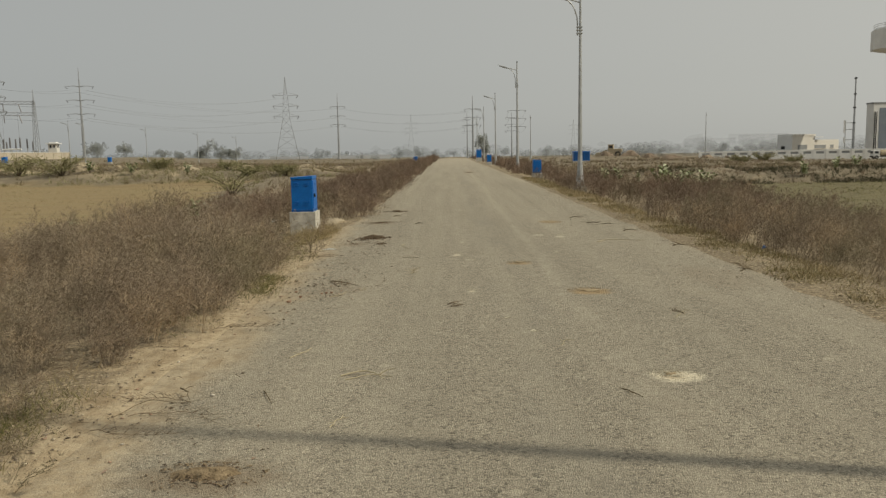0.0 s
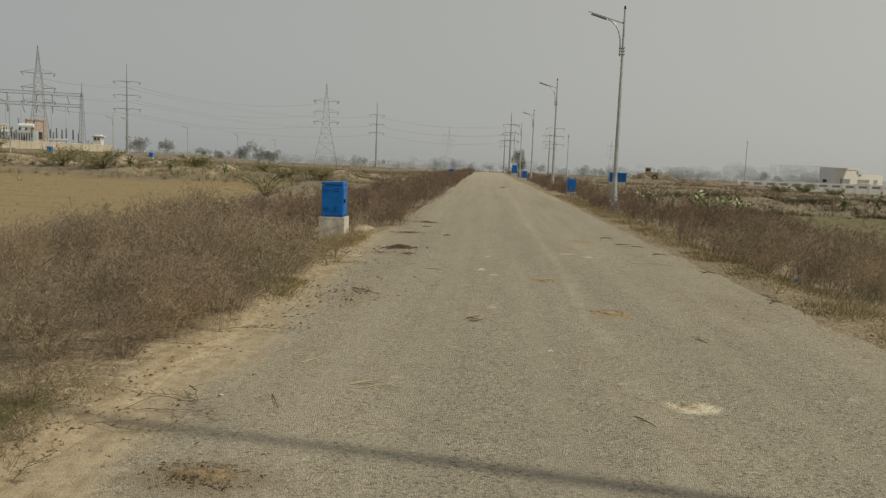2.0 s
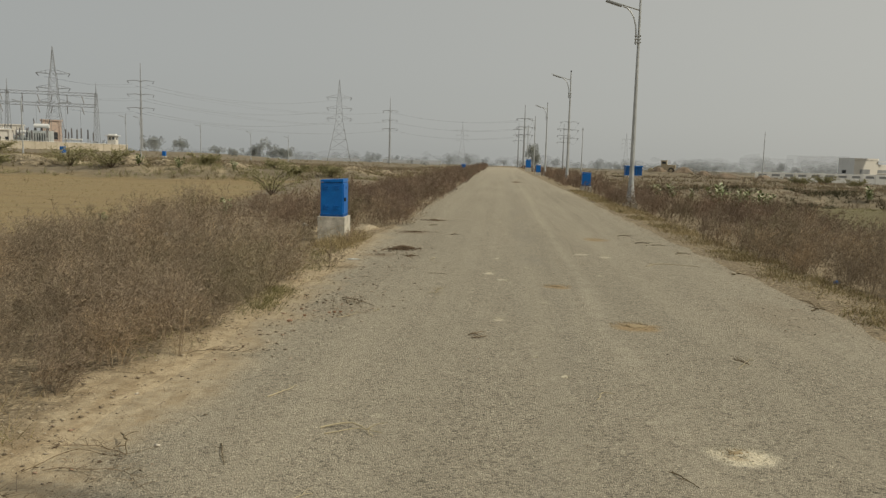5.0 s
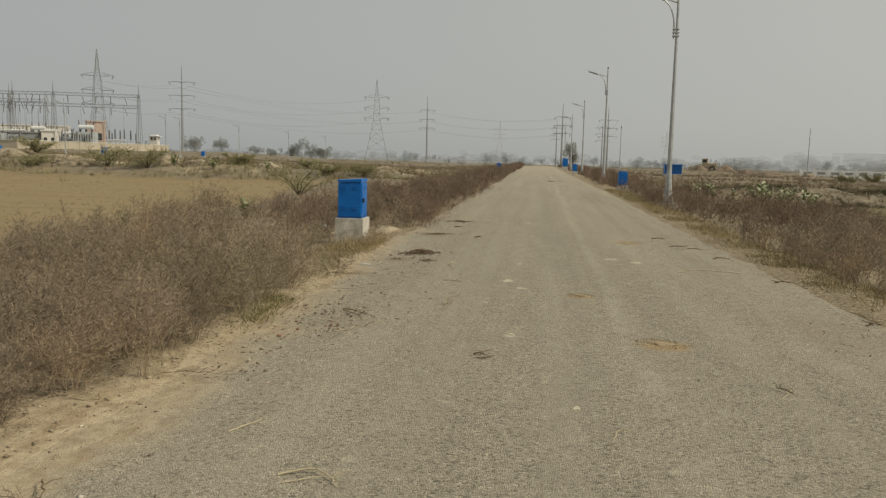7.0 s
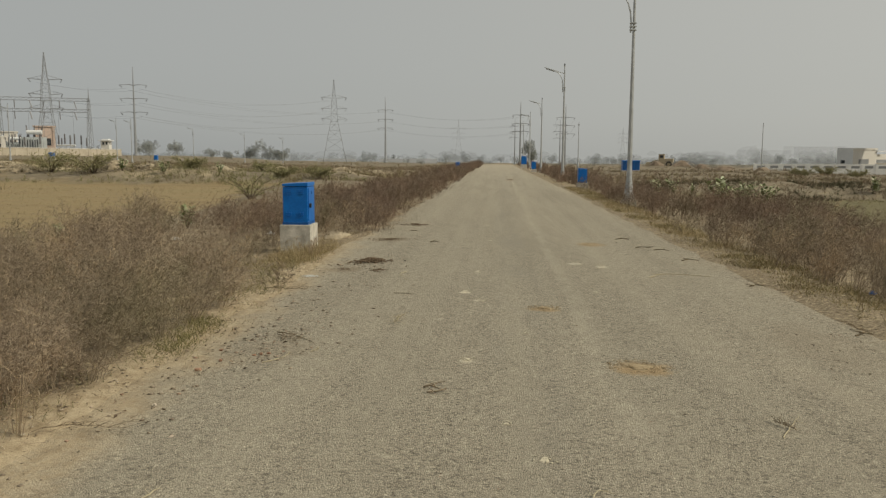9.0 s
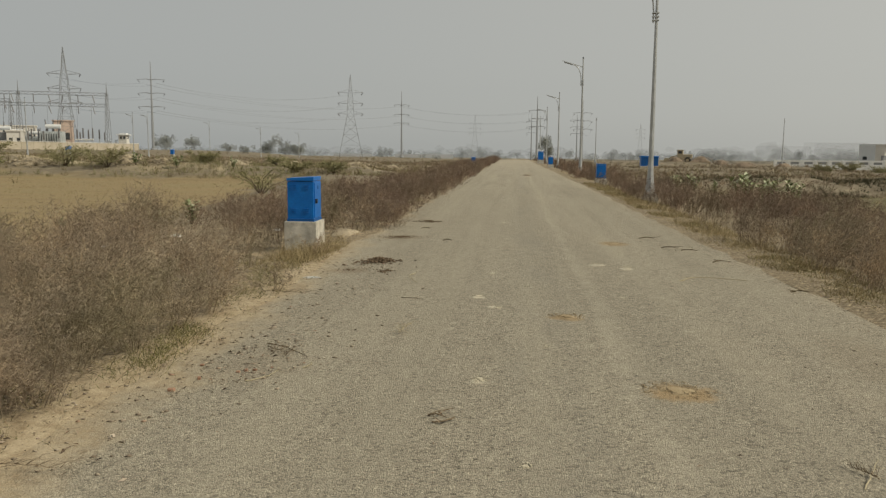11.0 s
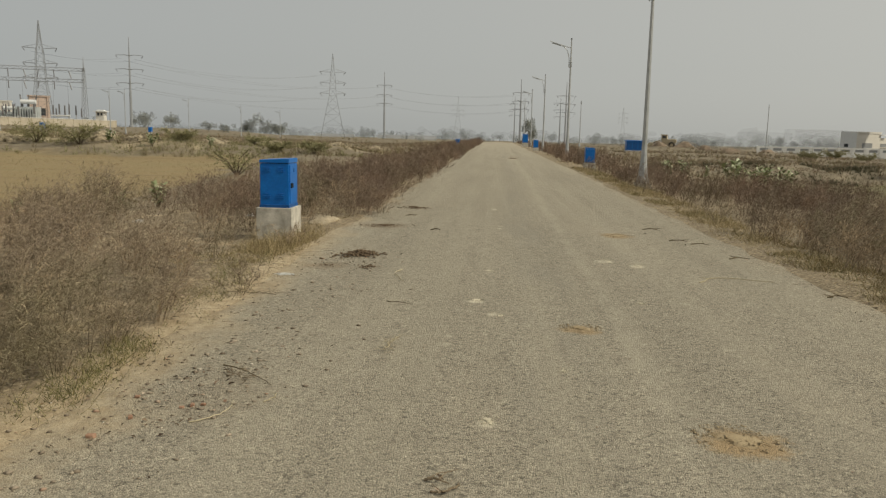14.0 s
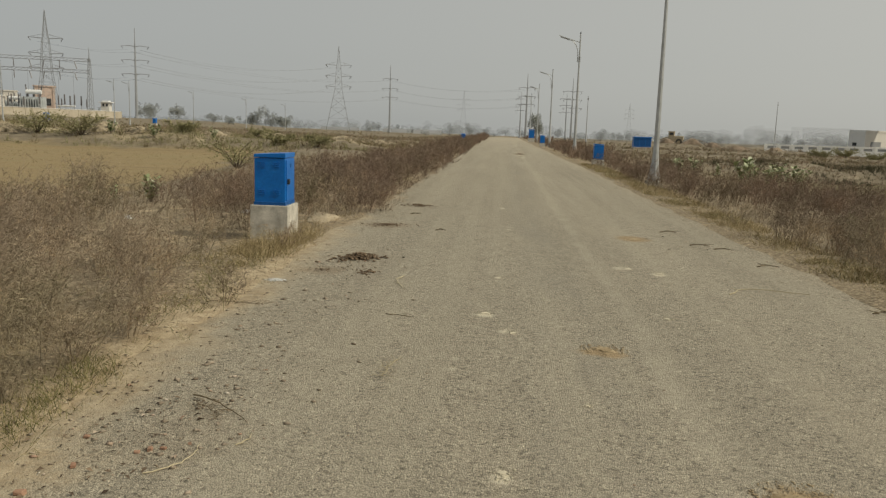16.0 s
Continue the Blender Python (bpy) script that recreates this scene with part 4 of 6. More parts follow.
def office():
    b = thing("office_building", "low cream building with a grey end and flat stepped roofs", "building", pose(99.6, 233, -1.8, 0, 0, 36))
    part("main_block", block(BM(), 0, 12, 0, 4.6, -2, 6.0), M_CREAM, b)
    part("end_cladding", block(BM(), -0.12, 0, -0.05, 4.65, -2, 6.25), M_GREY_PALE, b, "pale grey clad end wall")
    part("low_block", block(BM(), 12, 27, 0.6, 8, -2, 4.6), M_CREAM, b)
    part("parapet", block(BM(), 0, 12.2, -0.15, 0.15, 5.75, 6.25), M_CREAM, b)
    part("canopy_slab", block(BM(), 11.5, 15.5, -0.6, 2, 5.3, 5.5), M_WHITE, b)
    part("end_window", block(BM(), -0.2, -0.1, 2.2, 3.4, 1.9, 2.8), M_GLASS, b)
    for x0, x1, z0, z1, y in ((3.0, 8.0, 1.7, 3.1, 0.0), (13.0, 19.5, 2.0, 3.0, 0.6), (22.0, 24.0, 2.0, 3.0, 0.6)):
        win = part("window", block(BM(), x0, x1, y - 0.04, y + 0.05, z0, z1), M_GREY, b)
        part("sill", block(BM(), x0 - 0.1, x1 + 0.1, y - 0.25, y, z0 - 0.12, z0), M_CREAM, win)


office()


def block_house():
    b = thing("tall_building", "tall white building with a blue-grey panel and a ladder strip", "building", pose(112.4, 213, -1.4, 0, 0, 6))
    part("wall", block(BM(), 0, 12, 0, 3, -2, 13.3, 0.05), M_WHITE, b)
    part("roof_edge", block(BM(), -0.15, 12.15, -0.15, 3.15, 13.3, 13.65), M_GREY, b)
    panel = part("panel", block(BM(), 1.7, 5.3, -0.08, 0.02, -1.0, 12.2), M_PANEL, b, "blue-grey cladding panel")
    for i in range(5):
        part("panel_joint", block(BM(), 1.7, 5.3, -0.12, -0.08, 0.9 + i * 2.4, 1.0 + i * 2.4), M_GREY, panel)
    for x0 in (0.3, 0.85):
        part("ladder_rail", block(BM(), x0, x0 + 0.14, -0.2, -0.06, -1.0, 11.2), M_DARK, b)
    for i in range(20):
        part("ladder_rung", block(BM(), 0.44, 0.85, -0.16, -0.1, -0.6 + i * 0.58, -0.5 + i * 0.58), M_DARK, b)
    part("low_panel", block(BM(), 5.3, 12, -0.06, 0.02, -1.0, 4.6), M_PANEL, b, "blue-grey lower cladding")


block_house()


def mast():
    x, y = 0.04 + 0.501 * 211, -1.2 + 211
    t = thing("telecom_mast", "slender grey telecom mast with clamped antennas", "mast", pose(x, y, -1.3))
    part("shaft", tube(BM(), [(0, 0, -2), (0, 0, 8), (0, 0, 8.05), (0, 0, 14), (0, 0, 20)], [0.36, 0.32, 0.26, 0.22, 0.17], 8), M_LATTICE, t)
    for z in (8, 12, 15.5, 19.6):
        part("flange", tube(BM(), [(0, 0, z), (0, 0, z + 0.3)], 0.38, 8), M_DARK, t)
    part("side_pole", tube(BM(), [(-2.2, 0, -2), (-2.2, 0, 8.8)], [0.14, 0.1], 6), M_STEEL, t)
    for z in (3.8, 6.5, 8.2):
        part("antenna", block(BM(), -2.6, -2.35, -0.15, 0.15, z - 0.9, z + 0.7), M_WHITE, t)
        part("bracket", block(BM(), -2.3, 0, -0.06, 0.06, z - 0.1, z + 0.05), M_STEEL, t)


mast()


def overhang_tower():
    # A building with an overhanging top, built as a tank-like drum on a shaft.
    t = thing("overhang_tower", "pale tower building with an overhanging polygonal top on a shaft", "water tower", pose(126.6, 222.5, -1.5) @ Matrix.Scale(1.06, 4))
    part("shaft", tube(BM(), [(0, 0, -2), (0, 0, 27.4)], 4.3, 8), M_WHITE, t)
    part("tank", tube(BM(), [(0, 0, 26.0), (0, 0, 27.0), (0, 0, 32.0), (0, 0, 32.4)], [4.4, 9.3, 9.3, 8.9], 10), M_WHITE, t)
    part("window_panel", block(BM(), -5.2, -1.5, -9.0, -8.7, 28.2, 31.6), M_PANEL, t, "blue-grey glazed panel")
    for i in range(20):
        a = i * math.pi / 10
        part("railing_post", tube(BM(), [(8.6 * math.cos(a), 8.6 * math.sin(a), 32.2), (8.6 * math.cos(a), 8.6 * math.sin(a), 33.4)], 0.06, 4), M_STEEL, t)
    for z in (32.9, 33.4):
        part("rail", tube(BM(), [(8.6 * math.cos(a * math.pi / 20), 8.6 * math.sin(a * math.pi / 20), z) for a in range(41)], 0.05, 4), M_STEEL, t)


overhang_tower()


def loader():
    x, y = 32.3, 161.0
    t = thing("wheel_loader", "faded yellow wheel loader parked on a rubble heap", "loader", pose(x, y, float(land(x, y)) - 0.25, 0, 0, 165))
    part("chassis", block(BM(), -2.0, 1.2, -0.75, 0.75, 0.6, 1.05, 0.05), M_YELLOW, t)
    part("engine_hood", block(BM(), -2.2, -0.5, -0.65, 0.65, 1.05, 1.75, 0.1), M_YELLOW, t)
    cab = part("cab", block(BM(), -0.5, 0.6, -0.65, 0.65, 1.05, 2.5, 0.05), M_YELLOW, t)
    part("cab_roof", block(BM(), -0.6, 0.75, -0.72, 0.72, 2.5, 2.62, 0.03), M_YELLOW, cab)
    for y0 in (-0.67, 0.64):
        part("side_window", block(BM(), -0.3, 0.4, y0, y0 + 0.03, 1.9, 2.35), M_GLASS, cab)
    part("windscreen", block(BM(), 0.59, 0.62, -0.5, 0.5, 1.85, 2.35), M_GLASS, cab)
    for y0 in (-0.45, 0.35):
        part("lift_arm", tube(BM(), [(0.7, y0, 1.5), (1.7, y0, 1.2), (2.5, y0, 0.6)], 0.11, 5), M_YELLOW, t)
    bm = BM()
    tube(bm, [(2.6, -1.15, 0.55), (2.6, 1.15, 0.55)], 0.5, 9)
    part("bucket", bm, M_YELLOW, t)
    for xx in (-1.4, 1.0):
        for yy in (-0.95, 0.95):
            wheel = part("wheel", tube(BM(), [(xx, yy - 0.22, 0.62), (xx, yy + 0.22, 0.62)], 0.62, 16), M_RUBBER, t)
            part("rim", tube(BM(), [(xx, yy - 0.24, 0.62), (xx, yy + 0.24, 0.62)], 0.3, 12), M_YELLOW, wheel)


loader()


def tank_truck():
    x, y = 104.6, 192.0
    t = thing("tank_truck", "small dusty tank truck parked before the precast wall", "truck", pose(x, y, float(land(x, y)) + 0.05, 0, 0, -8))
    part("chassis", block(BM(), -2.6, 3.2, -0.7, 0.7, 0.55, 0.8, 0.03), M_DARK, t)
    cab = part("cab", block(BM(), -3.0, -1.4, -0.95, 0.95, 0.6, 2.1, 0.12), M_WHITE, t, "dusty white cab")
    part("windscreen", block(BM(), -3.02, -2.98, -0.8, 0.8, 1.35, 1.95), M_GLASS, cab)
    part("side_window", block(BM(), -2.6, -1.8, -0.98, -0.94, 1.35, 1.9), M_GLASS, cab)
    part("bumper", block(BM(), -3.15, -3.0, -0.9, 0.9, 0.5, 0.75, 0.03), M_DARK, t)
    part("tank", tube(BM(), [(-1.1, 0, 1.5), (-1.0, 0, 1.5), (3.0, 0, 1.5), (3.1, 0, 1.5)], [0.5, 0.72, 0.72, 0.5], 16), M_YELLOW, t, "faded yellow tank")
    for xx in (-2.2, 1.4, 2.5):
        for yy in (-0.9, 0.9):
            wheel = part("wheel", tube(BM(), [(xx, yy - 0.14, 0.45), (xx, yy + 0.14, 0.45)], 0.45, 14), M_RUBBER, t)
            part("rim", tube(BM(), [(xx, yy - 0.16, 0.45), (xx, yy + 0.16, 0.45)], 0.22, 10), M_GREY, wheel)


tank_truck()


# ---- plants ----
def unit(v):
    return v / np.maximum(np.linalg.norm(v, axis=-1, keepdims=True), 1e-6)


def blades(rng, p, d, length, width, bend=0.0):
    """Thin tapering blades from p along d, as triangles; bend: how far the tip droops, in lengths."""
    side = unit(np.cross(d, rng.normal(size=d.shape)))
    tip = p + d * length[:, None]
    tip[:, 2] -= bend * length
    a, b = p - side * width[:, None] / 2, p + side * width[:, None] / 2
    return np.stack([a, b, tip], 1).reshape(-1, 3)


def weed_points(rng, centres, radius, height, stems, twigs, width, wind=(0.0, 0.0)):
    """Low scrub: each has stems fanning up from its foot, with fine twigs off them."""
    n = len(centres)
    cs = np.repeat(centres, stems, 0)
    rs = np.repeat(radius, stems)
    ang, out = rng.uniform(0, 2 * np.pi, n * stems), np.sqrt(rng.uniform(0, 1, n * stems))
    hs = np.repeat(height, stems) * rng.uniform(0.7, 1.05, n * stems) * (1 - 0.5 * out ** 2)
    foot = cs + np.stack([np.cos(ang) * out * rs * 0.35, np.sin(ang) * out * rs * 0.35, 0 * ang - 0.03], -1)
    top = cs + np.stack([np.cos(ang) * out * rs + wind[0] * hs, np.sin(ang) * out * rs + wind[1] * hs, hs], -1)
    axis = top - foot
    length = np.linalg.norm(axis, axis=1)
    tris = [blades(rng, foot, unit(axis), length, np.full(len(foot), width * 1.4))]
    k = twigs
    u = rng.uniform(0.05, 1.0, len(foot) * k) ** 0.8
    f, a = np.repeat(foot, k, 0), np.repeat(axis, k, 0)
    d = unit(unit(a) * 0.6 + rng.normal(size=a.shape) * 0.6 + np.array([wind[0] * 1.6, 0, 0.03]))
    tl = np.repeat(hs, k) * rng.uniform(0.12, 0.40, len(u)) * (1.2 - 0.6 * u)
    tris.append(blades(rng, f + a * u[:, None], d, tl, width * rng.uniform(0.5, 1.1, len(u)), 0.04))
    return np.concatenate(tris)


def bushes(rng, centres, radius, height, stems, shoots, twigs, width, wind):
    """Feathery dry bushes: bare stems spread from one foot and arch over, carry shoots, and these carry a haze of short fine twigs."""
    n = len(centres)
    lean = np.stack([rng.normal(wind, 0.10, n), rng.normal(0.0, 0.10, n)], -1)
    cs, rs, ln = np.repeat(centres, stems, 0), np.repeat(radius, stems), np.repeat(lean, stems, 0)
    ang, out = rng.uniform(0, 2 * np.pi, n * stems), rng.uniform(0, 1, n * stems) ** 0.6
    hs = np.repeat(height, stems) * np.sqrt(np.clip(1 - 0.72 * out ** 2, 0, 1)) * rng.uniform(0.72, 1.08, n * stems)
    ring = np.stack([np.cos(ang), np.sin(ang)], -1)
    foot = cs.copy()
    foot[:, :2] += ring * (0.16 * out * rs)[:, None]
    foot[:, 2] -= 0.03
    knee, tip = cs.copy(), cs.copy()
    knee[:, :2] += ring * (0.42 * out * rs)[:, None] + ln * (0.3 * hs)[:, None] + rng.normal(0, 0.03, (len(cs), 2))
    knee[:, 2] += hs * 0.52
    tip[:, :2] += ring * (out * rs)[:, None] + ln * hs[:, None]
    tip[:, 2] += hs

    def limb(a, b, w0, w1):
        side = unit(np.cross(b - a, rng.normal(size=a.shape)))
        p, q, r, s = a - side * w0, a + side * w0, b + side * w1, b - side * w1
        return np.stack([p, q, r, p, r, s], 1).reshape(-1, 3)

    tris = [limb(foot, knee, width * 0.42, width * 0.3), limb(knee, tip, width * 0.3, width * 0.1)]
    k = shoots
    u = rng.uniform(0.16, 1.0, len(foot) * k) ** 0.75
    f, m, t = np.repeat(foot, k, 0), np.repeat(knee, k, 0), np.repeat(tip, k, 0)
    low = (u < 0.5)[:, None]
    v = np.where(low, u[:, None] * 2, u[:, None] * 2 - 1)
    start = np.where(low, f + (m - f) * v, m + (t - m) * v)
    along = unit(np.where(low, m - f, t - m))
    blow = np.concatenate([np.repeat(ln, k, 0), np.full((len(u), 1), 0.12)], 1)
    d = unit(along * 0.5 + rng.normal(size=along.shape) * 0.55 + blow)
    sl = np.repeat(hs, k) * rng.uniform(0.16, 0.42, len(u)) * (1.15 - 0.6 * u)
    tris.append(blades(rng, start, d, sl, np.full(len(u), width * 0.75), 0.03))
    k = twigs
    w = rng.uniform(0.1, 1.0, len(u) * k)
    s2, d2, l2 = np.repeat(start, k, 0), np.repeat(d, k, 0), np.repeat(sl, k)
    e = unit(d2 * 0.35 + rng.normal(size=d2.shape) * 0.68 + np.repeat(blow, k, 0) * 0.8)
    tris.append(blades(rng, s2 + d2 * (w * l2)[:, None], e, l2 * rng.uniform(0.2, 0.52, len(w)), width * rng.uniform(0.35, 0.8, len(w)), 0.05))
    return np.concatenate(tris)


def stuff(name, tris, mat, label, category):
    v = np.concatenate(tris)
    f = np.arange(len(v), dtype=np.int32).reshape(-1, 3)
    return tagged(new(name, raw(name, v, f, mat)), label, category, "", "stuff")


def scatter(rng, x0, x1, y0, y1, per_m2, keep):
    n = int((x1 - x0) * (y1 - y0) * per_m2)
    x, y = rng.uniform(x0, x1, n), rng.uniform(y0, y1, n)
    ok = rng.uniform(0, 1, n) < keep(x, y)
    x, y = x[ok], y[ok]
    return np.stack([x, y, land(x, y)], -1)


def left_band(x, y):
    """How thickly the bushes stand left of the road."""
    e = road_left(y) - x + 0.7 * (rough(x, y, 1.3) - 0.5) + 0.3 * fade(y, 16.5, 20)
    bare = fade(rough(x + 31, y, 2.2), 0.25, 0.48)
    edge = 9.0 - 2.6 * fade(y, 12, 26) - 0.9 * fade(y, 26, 56)
    outer = 1 - fade(-x + 1.6 * (rough(x, y, 3.0) - 0.5), edge - 1.0, edge + 0.7)
    thin = np.exp(-((x + 4.9) / 1.7) ** 2 - ((y - 15.2) / 2.4) ** 2) + np.exp(-((x + 3.2) / 0.8) ** 2 - ((y - 15.2) / 1.6) ** 2) + np.exp(-((x + 3.1) / 0.7) ** 2 - ((y - 4.8) / 0.6) ** 2)
    clump = np.exp(-((x + 4.0) / 1.6) ** 2 - ((y - 8.6) / 2.4) ** 2)
    return np.clip(fade(e, -0.08, 0.22) * outer * (0.35 + 0.65 * bare + clump) * np.clip(1 - 0.88 * thin, 0, 1), 0, 1)


def right_band(x, y):
    e = x - road_right(y) + 0.6 * (rough(x, y, 1.5) - 0.5)
    bare = fade(rough(x + 77, y, 1.9), 0.3, 0.55)
    reach = 10.2 - 3.0 * fade(y, 27, 36)
    outer = 1 - fade(x + 2.0 * (rough(x, y, 3.0) - 0.5) - reach, -1.2, 1.2)
    lamp_foot = 1 - np.exp(-((x - 5.3) / 0.8) ** 2 - ((y - 32.0) / 1.6) ** 2)
    return fade(e, 0.45, 0.95) * outer * (0.12 + 0.88 * bare) * lamp_foot


rng = np.random.RandomState(11)


def tall(c, lo, hi):
    return lo + (hi - lo) * np.clip(fade(rough(c[:, 0], c[:, 1], 2.0), 0.15, 0.85) * 0.7 + rng.uniform(0, 0.45, len(c)), 0, 1.1)


left, right, red_left, red_right = [], [], [], []


def planted(rng, side, red, c, r, h, *form):
    """The bushes turn from grey-brown near by to reddish brown further on."""
    far = rng.uniform(0, 1, len(c)) < fade(c[:, 1], 14, 23)
    aside = np.abs(c[:, 0] - 0.1) > 1.6 + 0.70 * (c[:, 1] + 1.2)
    *_, width, wind = form
    for group, pick, shape in ((side, ~far & ~aside, form), (red, far & ~aside, form), (side, aside, (7, 6, 4, width * 2.0, wind))):
        if pick.any():
            group.append(bushes(rng, c[pick], r[pick], h[pick], *shape))


for y0, y1, dens, stems, shoots, twigs, width in ((-8, 1, 3.5, 8, 7, 5, 0.007), (1, 6, 5.2, 15, 12, 11, 0.0052), (6, 13, 5.2, 15, 12, 11, 0.0058), (13, 24, 4.8, 11, 10, 10, 0.0088), (24, 48, 4.2, 9, 9, 8, 0.0125), (48, 90, 2.6, 7, 6, 3, 0.034), (90, 170, 1.2, 6, 4, 2, 0.07)):
    c = scatter(rng, -12, -2.0, y0, y1, dens, left_band)
    h = tall(c, 0.42, 1.08) * (1 - 0.35 * fade(c[:, 0], -3.4, -2.5) * (1 - 0.6 * fade(c[:, 1], 16, 20))) * (0.5 + 0.5 * fade(c[:, 1], 3.6, 5.6))
    planted(rng, left, red_left, c, rng.uniform(0.5, 0.85, len(c)) * (0.45 + 0.55 * h), h, stems, shoots, twigs, width, 0.16)
    c = scatter(rng, 3.0, 14, y0, y1, dens, right_band)
    h = tall(c, 0.45, 1.18) * (1 - 0.36 * fade(c[:, 0], 6.4, 8.4) * (1 - fade(c[:, 1], 18, 27))) * (1 - 0.2 * fade(c[:, 0], 7, 9) * fade(c[:, 1], 22, 30)) * (1 - 0.35 * (1 - fade(c[:, 0] - road_right(c[:, 1]), 0.5, 1.6))) * (0.95 + 0.1 * fade(c[:, 1], 10, 20))
    planted(rng, right, red_right, c, rng.uniform(0.55, 0.95, len(c)) * (0.45 + 0.55 * h), h, stems, shoots, twigs, width, 0.26)
# the bushes that crowd the sandy edge
edge_bushes = np.array([(-3.05, 8.2, 0.66, 0.78), (-2.95, 9.3, 0.55, 0.7), (-3.3, 7.45, 0.75, 0.85), (-2.95, 6.7, 0.55, 0.66), (-3.6, 8.7, 0.8, 0.95), (-2.9, 10.2, 0.45, 0.55), (-3.2, 6.0, 0.6, 0.68), (-3.9, 6.5, 0.75, 0.9), (-2.85, 7.3, 0.45, 0.5), (-2.8, 8.75, 0.4, 0.42), (-4.3, 7.6, 0.85, 1.0), (-3.9, 9.7, 0.8, 0.95), (-4.5, 5.8, 0.6, 0.7), (-3.2, 5.5, 0.42, 0.52), (-3.0, 5.05, 0.3, 0.38), (-3.45, 4.9, 0.32, 0.4), (-2.95, 5.7, 0.4, 0.5), (-3.8, 5.2, 0.4, 0.5)])
for k in range(2):
    c = np.stack([edge_bushes[:, 0] + 0.2 + rng.normal(0, 0.06, len(edge_bushes)), edge_bushes[:, 1] + rng.normal(0, 0.12, len(edge_bushes))], -1)
    c = np.concatenate([c, land(c[:, 0], c[:, 1])[:, None]], 1)
    left.append(bushes(rng, c, edge_bushes[:, 2], edge_bushes[:, 3], 15, 12, 12, 0.0054, 0.2))
# thin upright stalks and seedlings between the bushes and over the bare patches
for y0, y1, dens, width in ((2, 12, 5.0, 0.0042), (12, 24, 4.0, 0.007), (24, 45, 1.5, 0.013)):
    c = scatter(rng, -9, -2.4, y0, y1, dens, lambda x, y: fade(road_left(y) - x, 0.1, 0.6))
    left.append(bushes(rng, c, rng.uniform(0.08, 0.25, len(c)), rng.uniform(0.1, 0.5, len(c)), 4, 5, 3, width, 0.12))
    c = scatter(rng, 4.4, 9, y0, y1, dens, lambda x, y: fade(x - road_right(y), 0.2, 0.7))
    right.append(bushes(rng, c, rng.uniform(0.08, 0.25, len(c)), rng.uniform(0.1, 0.45, len(c)), 4, 5, 3, width, 0.2))
stuff("dry_weeds", left, M_WEED, "feathery waist-high brown dry bushes along the verge", "weeds")
stuff("dry_weeds", right, M_WEED, "feathery waist-high brown dry bushes leaning along the verge", "weeds")
stuff("reddish_bushes", red_left, M_REDBUSH, "dense reddish-brown dry bushes bordering the road", "weeds")
stuff("reddish_bushes", red_right, M_REDBUSH, "dense reddish-brown dry bushes bordering the road", "weeds")


def beyond(x, y):
    field = fade(-x - 0.16 * y + 3 * (rough(x, y, 4) - 0.5), 5.5, 7.0) * (1 - fade(y, 57, 60))
    low = fade(x, 9, 12) * (1 - fade(y, 53, 55))
    road_gap = fade(np.maximum(road_left(y) - x, x - road_right(y)), 2, 5)
    return np.clip(1 - field - low, 0.004, 1) * road_gap * (0.15 + 0.85 * fade(rough(x, y, 7), 0.3, 0.6))


scrub = []
for y0, y1, dens, w, ext in ((20, 58, 0.35, 0.02, 34), (58, 100, 0.22, 0.05, 62), (100, 170, 0.12, 0.08, 110), (170, 300, 0.04, 0.14, 170), (300, 520, 0.01, 0.2, 260)):
    c = scatter(rng, -ext, ext, y0, y1, dens, beyond)
    scrub.append(weed_points(rng, c, rng.uniform(0.3, 0.7, len(c)), rng.uniform(0.15, 0.6, len(c)), 5, 12 if y0 < 100 else 6, w))
c = scatter(rng, -62, -7, 57, 84, 1.7, lambda x, y: 0.25 + 0.75 * fade(rough(x, y, 3.5), 0.35, 0.6))
scrub.append(weed_points(rng, c, rng.uniform(0.25, 0.6, len(c)), rng.uniform(0.12, 0.65, len(c)), 6, 11, 0.026))
c = scatter(rng, 6, 72, 36, 125, 0.7, lambda x, y: fade(x - road_right(y), 1, 3) * (0.3 + 0.7 * fade(rough(x, y, 4.5), 0.3, 0.6)) * (1 - fade(x, 10, 13) * (1 - fade(y, 53, 56))))
dark_scrub = weed_points(rng, c, rng.uniform(0.25, 0.6, len(c)), rng.uniform(0.12, 0.5, len(c)), 6, 9, 0.044)
c = scatter(rng, -110, -6, 84, 170, 0.3, lambda x, y: 0.3 + 0.7 * fade(rough(x, y, 6.0), 0.35, 0.6))
b = scatter(rng, 9, 46, 50, 76, 2.4, lambda x, y: 0.25 + 0.75 * fade(rough(x, y, 2.0), 0.3, 0.6))
bank_scrub = weed_points(rng, b, rng.uniform(0.2, 0.5, len(b)), rng.uniform(0.1, 0.42, len(b)), 6, 11, 0.026)
b = scatter(rng, 7, 16, 30, 52, 2.0, lambda x, y: fade(x - road_right(y), 2, 4) * (1 - fade(x, 9, 13)) * fade(rough(x, y, 2.6), 0.25, 0.6))
bank_scrub = np.concatenate([bank_scrub, weed_points(rng, b, rng.uniform(0.2, 0.5, len(b)), rng.uniform(0.12, 0.5, len(b)), 8, 18, 0.009)])
stuff("brown_scrub", [dark_scrub, bank_scrub, weed_points(rng, c, rng.uniform(0.3, 0.8, len(c)), rng.uniform(0.15, 0.55, len(c)), 5, 8, 0.06)], M_WEED, "knee-high brown scrub over rough ground", "scrub")
c = scatter(rng, 9, 40, 50.0, 60, 9.0, lambda x, y: (0.6 + 0.4 * fade(x, 17, 22)) * fade(rough(x, y, 3.2), 0.2, 0.45))
